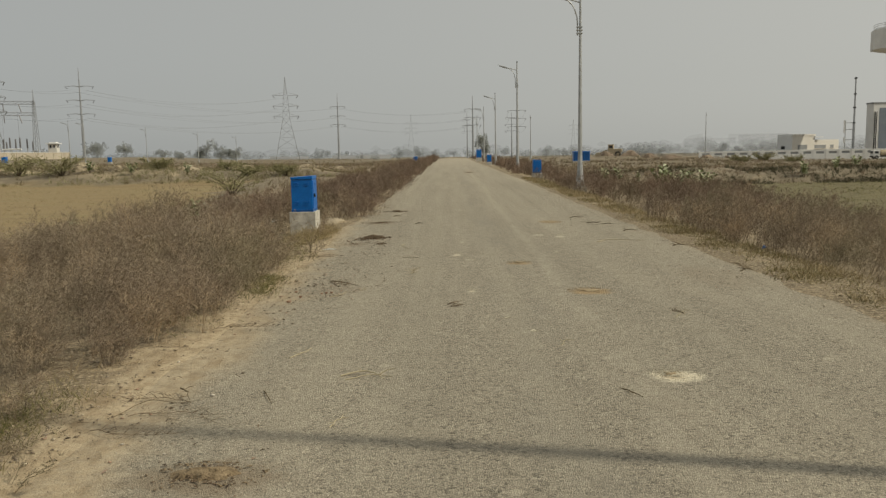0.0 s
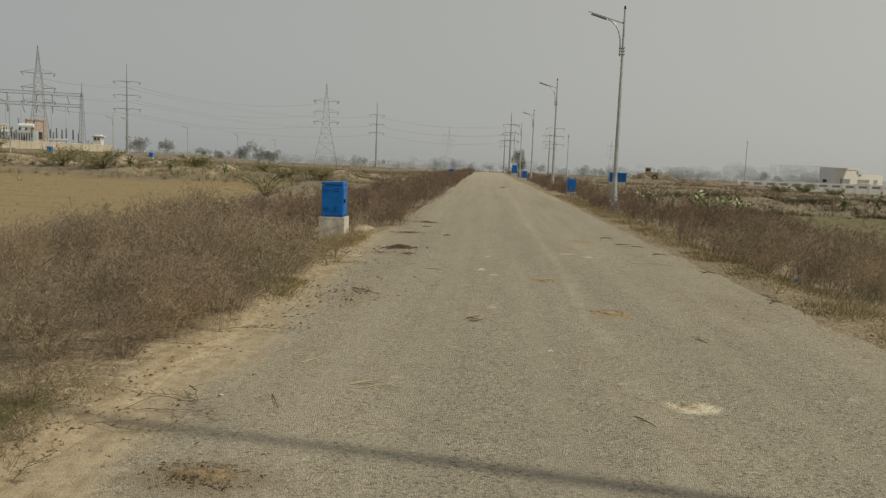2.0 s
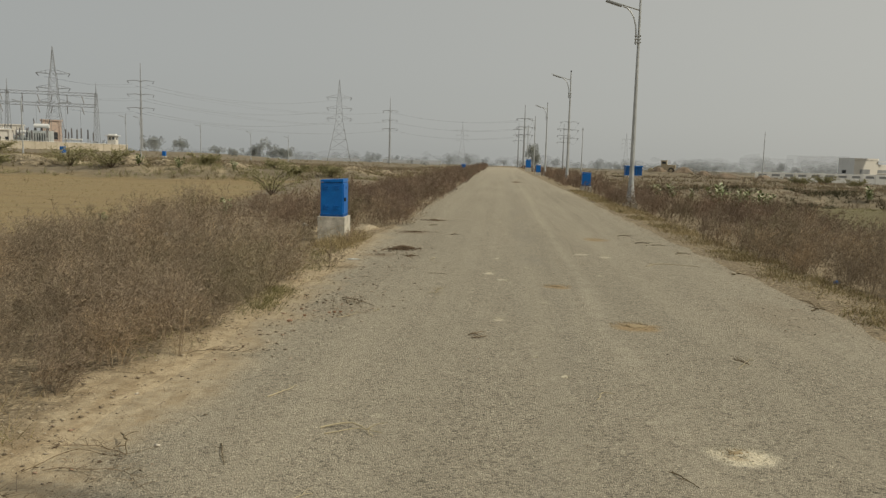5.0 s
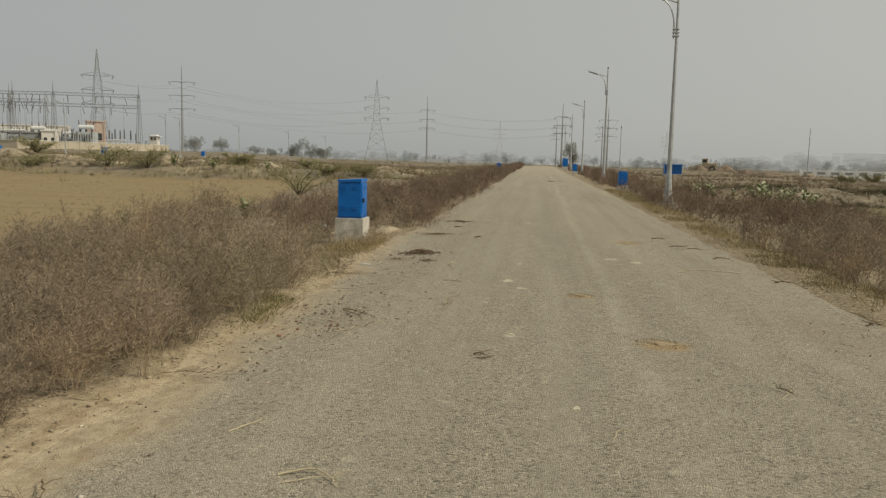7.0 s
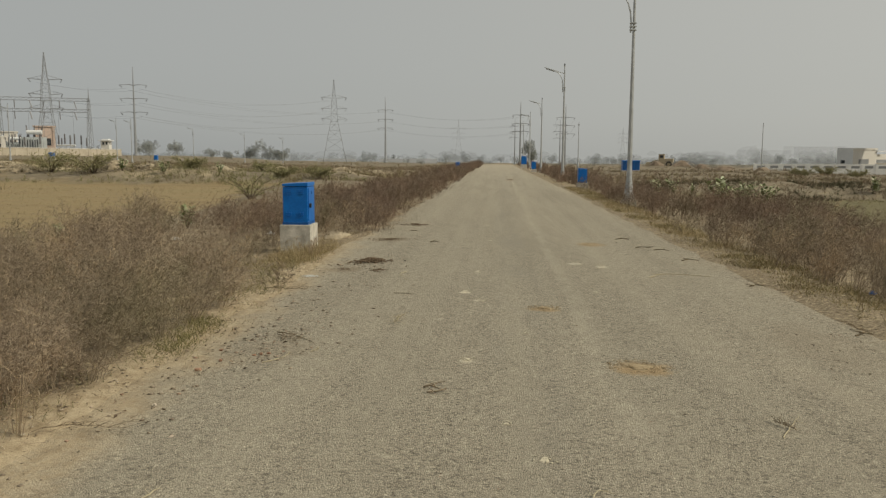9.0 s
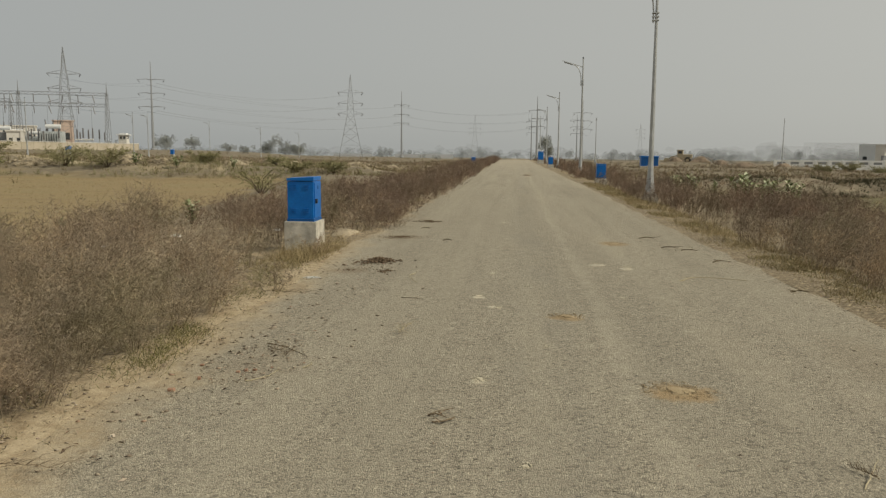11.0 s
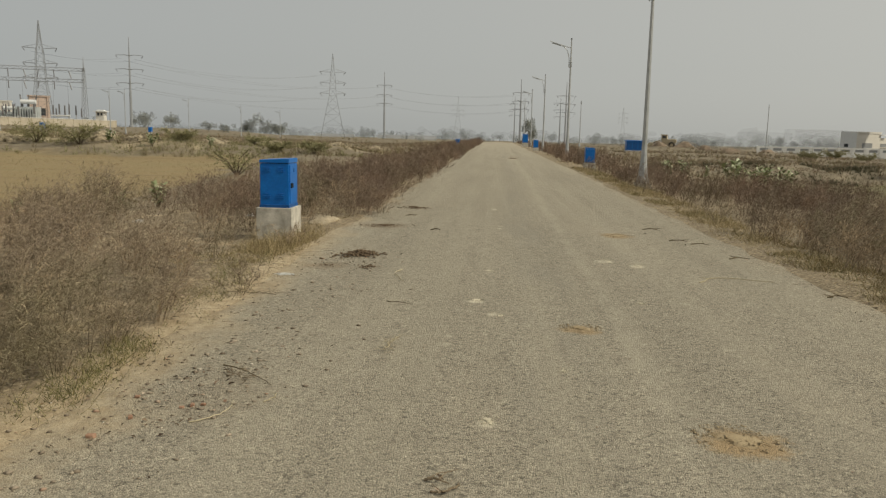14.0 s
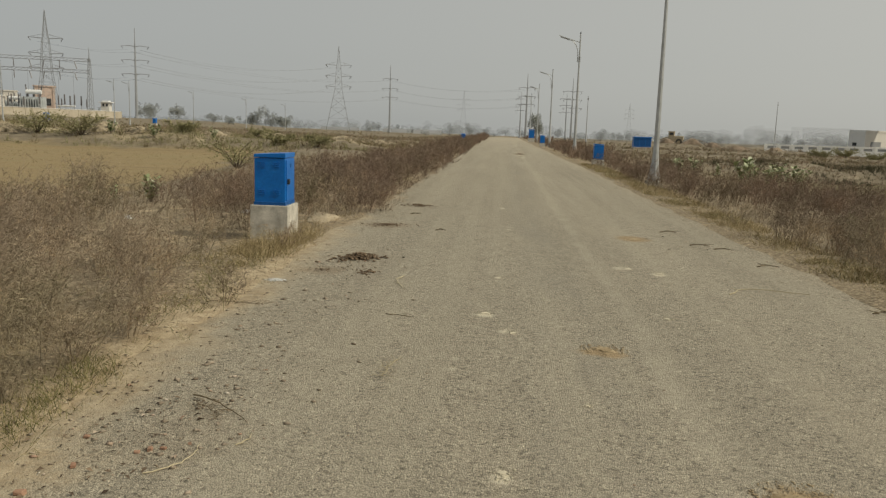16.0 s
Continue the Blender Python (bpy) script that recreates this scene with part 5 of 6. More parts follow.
stuff("bank_weeds", [weed_points(rng, c, rng.uniform(0.15, 0.4, len(c)), rng.uniform(0.1, 0.4, len(c)), 7, 13, 0.021)], M_BANK, "dark green weeds growing down a low cut bank", "weeds")
c = scatter(rng, -62, -7, 57, 73, 2.2, lambda x, y: fade(rough(x + 5, y, 3.0), 0.35, 0.6))
stuff("olive_scrub", [weed_points(rng, c, rng.uniform(0.25, 0.7, len(c)), rng.uniform(0.12, 0.6, len(c)), 7, 16, 0.02)], M_SHRUB, "dull olive scrub over the earth bank", "scrub")
c = scatter(rng, -105, -5, 72, 150, 0.5, lambda x, y: fade(road_left(y) - x, 1, 4) * (0.3 + 0.7 * fade(rough(x, y, 6.0), 0.3, 0.6)))
stuff("brown_scrub", [weed_points(rng, c, rng.uniform(0.3, 0.8, len(c)), rng.uniform(0.15, 0.5, len(c)), 6, 9, 0.06)], M_WEED, "knee-high brown scrub across the open land", "scrub")
stuff("dry_scrub", scrub, M_SCRUB, "low brown scrub spread over the open land", "scrub")


def tufts(rng, c, n, h, w):
    p = np.repeat(c, n, 0) + np.concatenate([rng.normal(0, 0.07, (len(c) * n, 2)), np.full((len(c) * n, 1), -0.01)], 1)
    d = unit(rng.normal(size=p.shape) * np.array([0.6, 0.6, 0.1]) + np.array([0, 0, 0.8]))
    return blades(rng, p, d, np.repeat(h, n) * rng.uniform(0.5, 1.1, len(p)), np.full(len(p), w), 0.1)


def edge_grass(x, y):
    e = road_left(y) - x + 0.5 * (rough(x, y, 0.8) - 0.5)
    f = x - road_right(y) + 0.5 * (rough(x, y, 0.8) - 0.5)
    return (fade(e, 0.0, 0.25) * (1 - fade(e, 0.8, 1.8)) * (0.2 + 0.8 * fade(rough(x, y, 1.6), 0.35, 0.6)) + fade(f, 0.05, 0.2) * (1 - fade(f, 0.9, 1.9))) * (1 - fade(rough(x + 9, y + 3, 1.1), 0.45, 0.7))


dry, green = [], []
for y0, y1, dens, n, w in ((-1, 14, 26, 9, 0.004), (14, 30, 16, 8, 0.008), (30, 70, 4, 7, 0.02)):
    c = scatter(rng, -6, 8, y0, y1, dens, edge_grass)
    dry.append(tufts(rng, c, n, rng.uniform(0.08, 0.28, len(c)), w))
    g = c[(rough(c[:, 0] + 50, c[:, 1], 2.0) > 0.6) & (c[:, 0] < 0)]
    green.append(tufts(rng, g, n, rng.uniform(0.08, 0.25, len(g)), w))
# grass tussocks round the near pillar
g = np.stack([rng.normal(-2.8, 0.28, 320), rng.normal(15.0, 0.9, 320)], -1)
g = g[g[:, 0] < road_left(g[:, 1]) - 0.02]
g = np.concatenate([g, land(g[:, 0], g[:, 1])[:, None]], 1)
dry.append(tufts(rng, g, 14, rng.uniform(0.15, 0.38, len(g)), 0.006))
g2 = np.stack([rng.normal(5.75, 0.3, 26), rng.normal(32.5, 0.3, 26)], -1)
g2 = np.concatenate([g2, land(g2[:, 0], g2[:, 1])[:, None]], 1)
green.append(tufts(rng, g2, 14, rng.uniform(0.06, 0.18, len(g2)), 0.02))
for gx, gy, sx, sy, cnt in ((-2.46, 9.2, 0.1, 0.3, 80), (-2.4, 8.4, 0.09, 0.25, 60), (-2.8, 3.5, 0.15, 0.3, 110), (-2.9, 6.8, 0.25, 0.5, 60), (-2.6, 11.4, 0.15, 0.6, 60), (-2.75, 13.6, 0.2, 0.8, 90)):
    g = np.stack([rng.normal(gx, sx, cnt), rng.normal(gy, sy, cnt)], -1)
    g = np.concatenate([g, land(g[:, 0], g[:, 1])[:, None]], 1)
    green.append(tufts(rng, g, 14, rng.uniform(0.05, 0.17, len(g)), 0.004))
c = scatter(rng, 3.6, 6.2, 6, 45, 90, lambda x, y: fade(x - asphalt_right(y), -0.02, 0.12) * (1 - fade(x - road_right(y), 0.6, 1.4)) * (0.15 + 0.85 * fade(rough(x, y, 0.9), 0.3, 0.6)) * (1 - np.exp(-((x - 5.4) / 0.5) ** 2 - ((y - 32.2) / 1.2) ** 2)))
dry.append(tufts(rng, c, 10, rng.uniform(0.05, 0.22, len(c)), 0.009))
g = c[rough(c[:, 0] + 20, c[:, 1], 1.4) > 0.5]
green.append(tufts(rng, g, 8, rng.uniform(0.05, 0.18, len(g)), 0.006))
stuff("dry_grass", dry, M_TUSSOCK, "short straw-coloured dry grass along the road edge", "grass")
stuff("green_grass", green, M_GRASS, "short dull green grass among the weeds", "grass")

c = scatter(rng, 9, 44, 10, 52, 5.0, lambda x, y: fade(x, 9, 12) * (0.3 + 0.7 * fade(rough(x, y, 2.5), 0.3, 0.6)))
stuff("meadow_grass", [tufts(rng, c, 7, rng.uniform(0.06, 0.22, len(c)), 0.016)], M_GRASS, "thin dull green grass on low ground", "grass")

# stubble over the field
c = scatter(rng, -45, -6, 14, 58, 3.0, lambda x, y: fade(-x - 0.16 * y, 5.5, 7.5))
stuff("field_stubble", [tufts(rng, c, 5, rng.uniform(0.04, 0.14, len(c)), 0.02)], M_TUSSOCK, "thin ochre stubble over the fallow field", "stubble")


def leafy(rng, centre, size, n, leaf, wide=0.32):
    """Leaves crowding the outside of uneven clumps."""
    k = 9
    hub = rng.normal(size=(k, 3)) * np.array([0.42, 0.42, 0.26])
    which = rng.randint(0, k, n)
    p = hub[which] + unit(rng.normal(size=(n, 3))) * rng.uniform(0.12, 0.34, (n, 1))
    p = p * np.array(size) + np.array(centre)
    d = unit(rng.normal(size=(n, 3)) + np.array([0, 0, 0.2]))
    side = unit(np.cross(d, rng.normal(size=(n, 3))))
    l = leaf * rng.uniform(0.6, 1.3, (n, 1))
    quad = np.stack([p, p + d * l * 0.5 + side * l * wide, p + d * l, p + d * l * 0.5 - side * l * wide], 1)
    return quad.reshape(-1, 3)


def clumps(r, centre, size, n, lo, hi):
    """Overlapping lumpy masses of leaf, their outlines broken."""
    bm = BM()
    bmesh.ops.create_icosphere(bm, subdivisions=2, radius=1.0)
    bv = np.array([v.co[:] for v in bm.verts])
    bf = np.array([[v.index for v in f.verts] for f in bm.faces])
    bm.free()
    vs, fs = [], []
    for i in range(n):
        c = r.normal(size=3) * np.array([0.30, 0.30, 0.22])
        q = bv * (1 + 0.22 * r.normal(size=(len(bv), 1)))
        vs.append((c + q * r.uniform(lo, hi)) * np.array(size) + np.array(centre))
        fs.append(bf + i * len(bv))
    return np.concatenate(vs), np.concatenate(fs)


def tree(x, y, h, w, seed, mat, label, name="tree", group="", leaves=900, trunk=0.3, leaf=0.0, bark=None):
    r = np.random.RandomState(seed)
    t = thing(name, label, name.replace("_", " "), pose(x, y, float(land(x, y)) - 0.1), group)
    bm = BM()
    base_r = max(0.03, h * 0.028)
    tube(bm, [(0, 0, -0.1), (0.02 * h, 0, h * trunk * 0.6), (0.0, 0.02 * h, h * (trunk + 0.25))], [base_r, base_r * 0.8, base_r * 0.5], 7)
    for i in range(0 if bark == M_BARK_FAR else 5):
        a = i * 1.257 + r.uniform(-0.4, 0.4)
        tube(bm, [(0.01 * h, 0, h * trunk * r.uniform(0.7, 1.1)), (w * 0.2 * math.cos(a), w * 0.2 * math.sin(a), h * (trunk + 0.18)), (w * 0.36 * math.cos(a), w * 0.36 * math.sin(a), h * r.uniform(0.6, 0.85))], [base_r * 0.5, base_r * 0.32, base_r * 0.1], 5)
    part("trunk", bm, bark or M_BARK, t)
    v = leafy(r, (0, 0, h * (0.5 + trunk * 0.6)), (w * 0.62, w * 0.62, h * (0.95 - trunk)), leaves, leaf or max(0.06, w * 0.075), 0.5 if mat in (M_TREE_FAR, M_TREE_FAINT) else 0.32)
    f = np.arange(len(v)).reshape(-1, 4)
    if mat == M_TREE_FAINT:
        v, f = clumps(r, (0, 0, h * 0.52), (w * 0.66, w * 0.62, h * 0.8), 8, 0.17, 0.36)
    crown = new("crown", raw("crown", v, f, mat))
    crown.parent = t
    return t


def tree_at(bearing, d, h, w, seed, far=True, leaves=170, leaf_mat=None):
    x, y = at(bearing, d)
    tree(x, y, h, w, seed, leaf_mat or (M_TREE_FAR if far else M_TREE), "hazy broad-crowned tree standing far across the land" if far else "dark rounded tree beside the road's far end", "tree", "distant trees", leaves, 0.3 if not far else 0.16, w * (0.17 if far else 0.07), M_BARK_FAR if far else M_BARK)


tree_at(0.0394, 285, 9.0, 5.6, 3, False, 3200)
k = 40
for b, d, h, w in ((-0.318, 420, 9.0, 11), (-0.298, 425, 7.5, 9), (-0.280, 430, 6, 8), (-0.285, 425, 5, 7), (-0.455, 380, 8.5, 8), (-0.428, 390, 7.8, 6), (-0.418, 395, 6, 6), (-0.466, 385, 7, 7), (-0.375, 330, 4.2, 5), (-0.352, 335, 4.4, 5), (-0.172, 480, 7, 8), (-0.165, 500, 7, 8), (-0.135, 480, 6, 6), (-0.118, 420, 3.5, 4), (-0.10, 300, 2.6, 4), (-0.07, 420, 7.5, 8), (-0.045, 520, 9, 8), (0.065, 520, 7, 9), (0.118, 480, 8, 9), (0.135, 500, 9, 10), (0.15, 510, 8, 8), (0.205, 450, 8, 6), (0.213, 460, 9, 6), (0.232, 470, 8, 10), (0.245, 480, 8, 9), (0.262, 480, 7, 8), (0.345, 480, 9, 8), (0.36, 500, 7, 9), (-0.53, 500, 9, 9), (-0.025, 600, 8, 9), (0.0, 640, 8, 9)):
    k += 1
    # More see-through leaf right of this bearing, for thicker painted haze.
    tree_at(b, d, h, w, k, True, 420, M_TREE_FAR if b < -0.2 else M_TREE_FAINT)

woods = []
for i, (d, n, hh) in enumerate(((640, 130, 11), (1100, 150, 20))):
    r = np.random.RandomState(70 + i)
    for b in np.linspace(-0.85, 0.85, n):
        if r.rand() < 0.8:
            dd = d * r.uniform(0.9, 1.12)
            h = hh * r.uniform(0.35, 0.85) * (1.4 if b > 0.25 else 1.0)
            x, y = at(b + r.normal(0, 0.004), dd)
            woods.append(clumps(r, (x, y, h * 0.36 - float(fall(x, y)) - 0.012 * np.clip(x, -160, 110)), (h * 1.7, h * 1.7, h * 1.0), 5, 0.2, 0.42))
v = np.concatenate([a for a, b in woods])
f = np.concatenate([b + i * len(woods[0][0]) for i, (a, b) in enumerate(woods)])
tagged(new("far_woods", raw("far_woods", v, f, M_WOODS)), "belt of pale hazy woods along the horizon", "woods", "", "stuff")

# long low white wall far off, with sheds
strip = thing("far_wall", "long low white wall far across the plain", "wall", Matrix(), "", "structure")
for b0, b1, d in ((-0.235, -0.185, 470), (-0.155, -0.08, 470)):
    (xa, ya), (xb, yb) = at(b0, d), at(b1, d)
    part("stretch", block(BM(), xa, xb, ya, ya + 0.4, -4, -0.1), M_WALL_FAR, strip)
for b, d, w, h in ((0.30, 700, 40, 14), (0.372, 640, 34, 16), (0.355, 900, 60, 20)):
    xa, ya = at(b, d)
    solo("warehouse", block(BM(), xa, xa + w, ya, ya + 20, -8, h - 6, 0.2), M_FAR_BLOCK, "pale distant warehouse block in the haze", "building", Matrix(), "far blocks")


# ---- shrubs ----
def shrub(x, y, h, w, seed, leaf):
    """A thorn shrub: limbs arching out low, each with flat sprays of tiny leaflets."""
    r = np.random.RandomState(seed)
    t = thing("shrub", "straggling dull green thorn shrub on dry ground", "shrub", pose(x, y, float(land(x, y)) - 0.05), "green shrubs")
    bm, tris = BM(), []
    for i in range(9):
        a, reach = i * 0.7 + r.uniform(-0.3, 0.3), w * r.uniform(0.3, 0.52)
        up = h * r.uniform(0.55, 1.0)
        ends = [(0, 0, 0), (reach * 0.35 * math.cos(a), reach * 0.35 * math.sin(a), up * 0.62), (reach * math.cos(a + 0.2), reach * math.sin(a + 0.2), up)]
        tube(bm, ends, [0.028 * h, 0.016 * h, 0.004 * h], 5)
        p0, p1, p2 = (np.array(e) for e in ends)
        n = 17 if leaf < 0.1 else 30
        u = r.uniform(0.25, 1.0, (n, 1))
        foot = p0 * (1 - u) ** 2 + 2 * p1 * u * (1 - u) + p2 * u * u
        d = unit(r.normal(size=(n, 3)) * np.array([1, 1, 0.35]) + (p2 - p0) / w + np.array([0, 0, 0.1]))
        sl = w * 0.16 * r.uniform(0.5, 1.3, n)
        tris.append(blades(r, foot, d, sl, np.full(n, leaf * 0.12)))
        k = 15
        v = r.uniform(0.1, 1.0, n * k)
        f, dd, ll = np.repeat(foot, k, 0), np.repeat(d, k, 0), np.repeat(sl, k)
        tris.append(blades(r, f + dd * (v * ll)[:, None], unit(dd * 0.4 + r.normal(size=dd.shape)), leaf * r.uniform(0.5, 1.2, n * k), np.full(n * k, leaf * 0.42)))
    part("branches", bm, M_BARK, t)
    v = np.concatenate(tris)
    crown = new("foliage", raw("foliage", v, np.arange(len(v)).reshape(-1, 3), M_SHRUB))
    crown.parent = t


def milkweed(x, y, h, seed):
    r = random.Random(seed)
    t = thing("milkweed_plant", "milkweed with large pale green paddle leaves", "plant", pose(x, y, float(land(x, y)) - 0.03, 0, 0, r.uniform(0, 360)), "milkweeds")
    stems, leaves = BM(), BM()
    for i in range(r.randint(4, 6)):
        a, lean = r.uniform(0, 6.28), r.uniform(0.1, 0.55)
        hh = h * r.uniform(0.65, 1.0)
        tip = Vector((math.cos(a) * lean * hh, math.sin(a) * lean * hh, hh))
        tube(stems, [(0, 0, 0), tip * 0.5 + Vector((0, 0, 0.05)), tip], [0.02, 0.014, 0.006], 5)
        for j in range(7):
            p = tip * (0.25 + 0.75 * j / 6)
            for s in (0, math.pi):
                b = a + j * 1.57 + s + r.uniform(-0.3, 0.3)
                d = Vector((math.cos(b), math.sin(b), r.uniform(0.3, 1.0))).normalized()
                side = d.cross(Vector((0, 0, 1))).normalized()
                ll = r.uniform(0.17, 0.30) * (h / 0.9)
                q = [p, p + d * ll * 0.35 + side * ll * 0.27, p + d * ll * 0.8 + side * ll * 0.2, p + d * ll, p + d * ll * 0.8 - side * ll * 0.2, p + d * ll * 0.35 - side * ll * 0.27]
                leaves.faces.new([leaves.verts.new(v) for v in q])
    part("stem", stems, M_BARK, t)
    part("foliage", leaves, M_MILKWEED, t, "pale green paddle-shaped leaves")


for i, (x, y, h, w) in enumerate(((-9.6, 33, 1.12, 2.7), (-35, 62, 1.7, 4.5), (-31, 61, 1.4, 4.0), (-44, 66, 1.3, 4.0), (-24, 63, 0.9, 2.6), (-16, 61, 0.8, 2.4), (-13, 60, 0.9, 2.5), (-19, 66, 0.9, 3.0), (-40, 60, 0.8, 2.4), (-52, 62, 1.4, 4.0), (38, 96, 1.1, 3.0), (45, 104, 1.1, 3.0), (33, 90, 0.9, 2.4))):
    shrub(x, y, h, w, 200 + i, 0.075 if y < 40 else 0.12)
for i, (x, y, h) in enumerate(((8.6, 43.0, 0.9), (9.5, 43.8, 0.8), (11.4, 42.5, 1.1), (12.0, 43.4, 1.15), (12.6, 42.6, 1.1), (13.2, 43.5, 1.0), (13.9, 42.8, 1.05), (14.5, 43.6, 0.95), (12.3, 44.4, 1.0), (14.2, 44.2, 0.9), (10.2, 42.6, 0.7), (-8.4, 21.4, 0.35), (-7.2, 20.6, 0.55), (-11.3, 21.9, 0.4), (-25, 60, 1.0), (-29, 61.5, 1.0), (-21, 61, 0.9), (24, 53, 1.0), (27, 55, 1.0), (31, 60, 1.1))):
    milkweed(x, y, h, 300 + i)


# ---- heaps and litter ----
OCT_V = np.array([(1, 0, 0), (0, 1, 0), (-1, 0, 0), (0, -1, 0), (0, 0, 0.8), (0, 0, -0.6)])
OCT_F = np.array([(0, 1, 4), (1, 2, 4), (2, 3, 4), (3, 0, 4), (1, 0, 5), (2, 1, 5), (3, 2, 5), (0, 3, 5)])


def lumps(r, p, s, flat):
    """Small faceted crumbs at p, of sizes s."""
    n = len(p)
    v = OCT_V[None] * s[:, None, None] * r.uniform(0.5, 1.3, (n, 6, 1)) * np.array([1.2, 1.0, flat])
    a = r.uniform(0, 6.28, n)
    ca, sa = np.cos(a)[:, None], np.sin(a)[:, None]
    v = np.stack([v[..., 0] * ca - v[..., 1] * sa, v[..., 0] * sa + v[..., 1] * ca, v[..., 2]], -1) + p[:, None]
    return v.reshape(-1, 3), (OCT_F[None] + 6 * np.arange(n)[:, None, None]).reshape(-1, 3)


def patch(name, x, y, rx, ry, h, mat, label, category, seed, crumbs=180, size=0.013):
    """A ragged spill: a thin core with crumbs thinning outwards."""
    r = np.random.RandomState(seed)
    verts, faces = [(0, 0, h)], []
    rings, n = 5, 28
    ang = np.arange(n) * 2 * math.pi / n
    wob = 1 + 0.25 * np.sin(ang * 2 + r.uniform(0, 6)) + 0.18 * np.sin(ang * 3 + r.uniform(0, 6)) + 0.12 * np.sin(ang * 7 + r.uniform(0, 6))
    for k in range(1, rings + 1):
        u = k / rings
        for i in range(n):
            q = 0.55 * u * (1 + (wob[i] - 1) * u)
            verts.append((math.cos(ang[i]) * rx * q, math.sin(ang[i]) * ry * q, h * (1 - u * u) * r.uniform(0.75, 1.1) if k < rings else -0.012))
    for i in range(n):
        faces.append((0, 1 + i, 1 + (i + 1) % n))
        for k in range(rings - 1):
            a, b = 1 + k * n + i, 1 + k * n + (i + 1) % n
            faces += [(a, a + n, b + n), (a, b + n, b)]
    q = np.sqrt(r.uniform(0.05, 1.3, crumbs))
    a = r.uniform(0, 6.28, crumbs)
    p = np.stack([np.cos(a) * rx * q, np.sin(a) * ry * q, h * np.clip(1 - q * q, 0, 1)], -1)
    cv, cf = lumps(r, p, size * r.uniform(0.25, 1.0, crumbs) ** 1.5, 0.35)
    ob = new(name, raw(name, np.concatenate([np.array(verts), cv]), np.concatenate([np.array(faces), cf + len(verts)]), mat))
    ob.matrix_basis = pose(x, y, float(max(road_top(x, y), land(x, y))) + 0.004)
    return tagged(ob, label, category)


r = random.Random(8)
for i, (x, y, rx, ry, h) in enumerate(((-38, 62, 2.6, 1.6, 0.7), (-30.5, 63, 3.0, 1.8, 0.85), (-27, 62, 2.0, 1.4, 0.6), (-22, 64, 2.4, 1.6, 0.55), (-17.5, 65, 2.6, 1.8, 0.6), (-45, 64, 3.0, 2.0, 0.7), (-12.5, 66, 2.2, 1.6, 0.6), (-10.5, 72, 2.4, 1.6, 0.7), (-52, 65, 3.0, 2.0, 0.7))):
    m = patch("earth_mound", x, y, rx, ry, h * 0.75 + 0.25, M_MOUND, "bare heap of pale crumbling earth", "mound", 600 + i, 320, 0.2)
    m.location.z = float(land(x, y)) - 0.28
for i, (x, y, rx, h) in enumerate(((30.5, 157, 2.2, 0.9), (35.5, 158, 3.0, 1.1), (38.5, 155, 2.4, 0.9), (42, 150, 3.0, 1.0), (47, 146, 3.0, 1.0), (33, 120, 2.6, 0.8))):
    m = patch("rubble_heap", x, y, rx, rx * 0.7, h, M_RUBBLE, "heap of orange brick rubble and earth", "rubble", 640 + i, 160, 0.22)
    m.location.z = float(land(x, y)) - 0.1


patch("sand_patch", 1.66, 4.52, 0.17, 0.15, 0.005, M_PALE, "pale sandy patch filling a hole in the asphalt", "sand patch", 1, 500, 0.007)
patch("sand_patch", 1.64, 4.53, 0.09, 0.07, 0.010, M_SAND, "orange-brown crumbs in the middle of a pale patch", "sand patch", 12, 120, 0.008)
patch("sand_patch", 1.62, 8.05, 0.23, 0.22, 0.012, M_SAND, "orange-brown sandy pothole patch in the asphalt", "sand patch", 2, 300, 0.012)
patch("sand_patch", 1.0, 10.48, 0.17, 0.14, 0.01, M_SAND, "orange-brown sandy pothole patch in the asphalt", "sand patch", 3)
patch("sand_patch", 2.25, 17.0, 0.22, 0.28, 0.01, M_SAND, "orange-brown sandy pothole patch in the asphalt", "sand patch", 4)
for i, (x, y, s) in enumerate(((0.24, 8.18, 0.06), (0.31, 10.85, 0.05), (0.07, 11.5, 0.075), (2.08, 13.94, 0.09), (0.17, 13.22, 0.08), (0.76, 6.02, 0.06), (0.55, 6.6, 0.035), (1.7, 11.6, 0.05), (1.75, 14.2, 0.10), (0.3, 17.5, 0.08), (0.75, 9.2, 0.03), (0.62, 12.2, 0.03), (0.2, 21, 0.12))):
    patch("lime_spot", x, y, s, s * 1.2, 0.0015, M_PALE, "small pale chalky spot on the asphalt", "lime spot", 20 + i, 26, 0.012)
patch("mud_spill", -1.30, 2.82, 0.30, 0.17, 0.035, M_MUD, "crumbling brown mud heap on the road edge", "mud", 5)
def droppings(x, y, rx, ry, h, n, size, label, seed):
    """Broken dry dung: a low pile of lumps, thinning out at its rim."""
    r = np.random.RandomState(seed)
    a, q = r.uniform(0, 6.28, n), np.abs(r.normal(0, 0.5, n))
    wave = 1 + 0.35 * np.sin(2 * a + seed) + 0.25 * np.sin(5 * a + 2 * seed)
    p = np.stack([np.cos(a) * rx * q * wave, np.sin(a) * ry * q * wave, h * np.exp(-2.2 * q * q) * r.uniform(0.0, 1.0, n)], -1)
    v, f = lumps(r, p, size * r.uniform(0.3, 1.0, n), 0.6)
    ob = new("dung_pat", raw("dung_pat", v, f, M_DUNG))
    ob.matrix_basis = pose(x, y, float(max(road_top(x, y), land(x, y))) + 0.004)
    tagged(ob, label, "dung", "", "stuff")


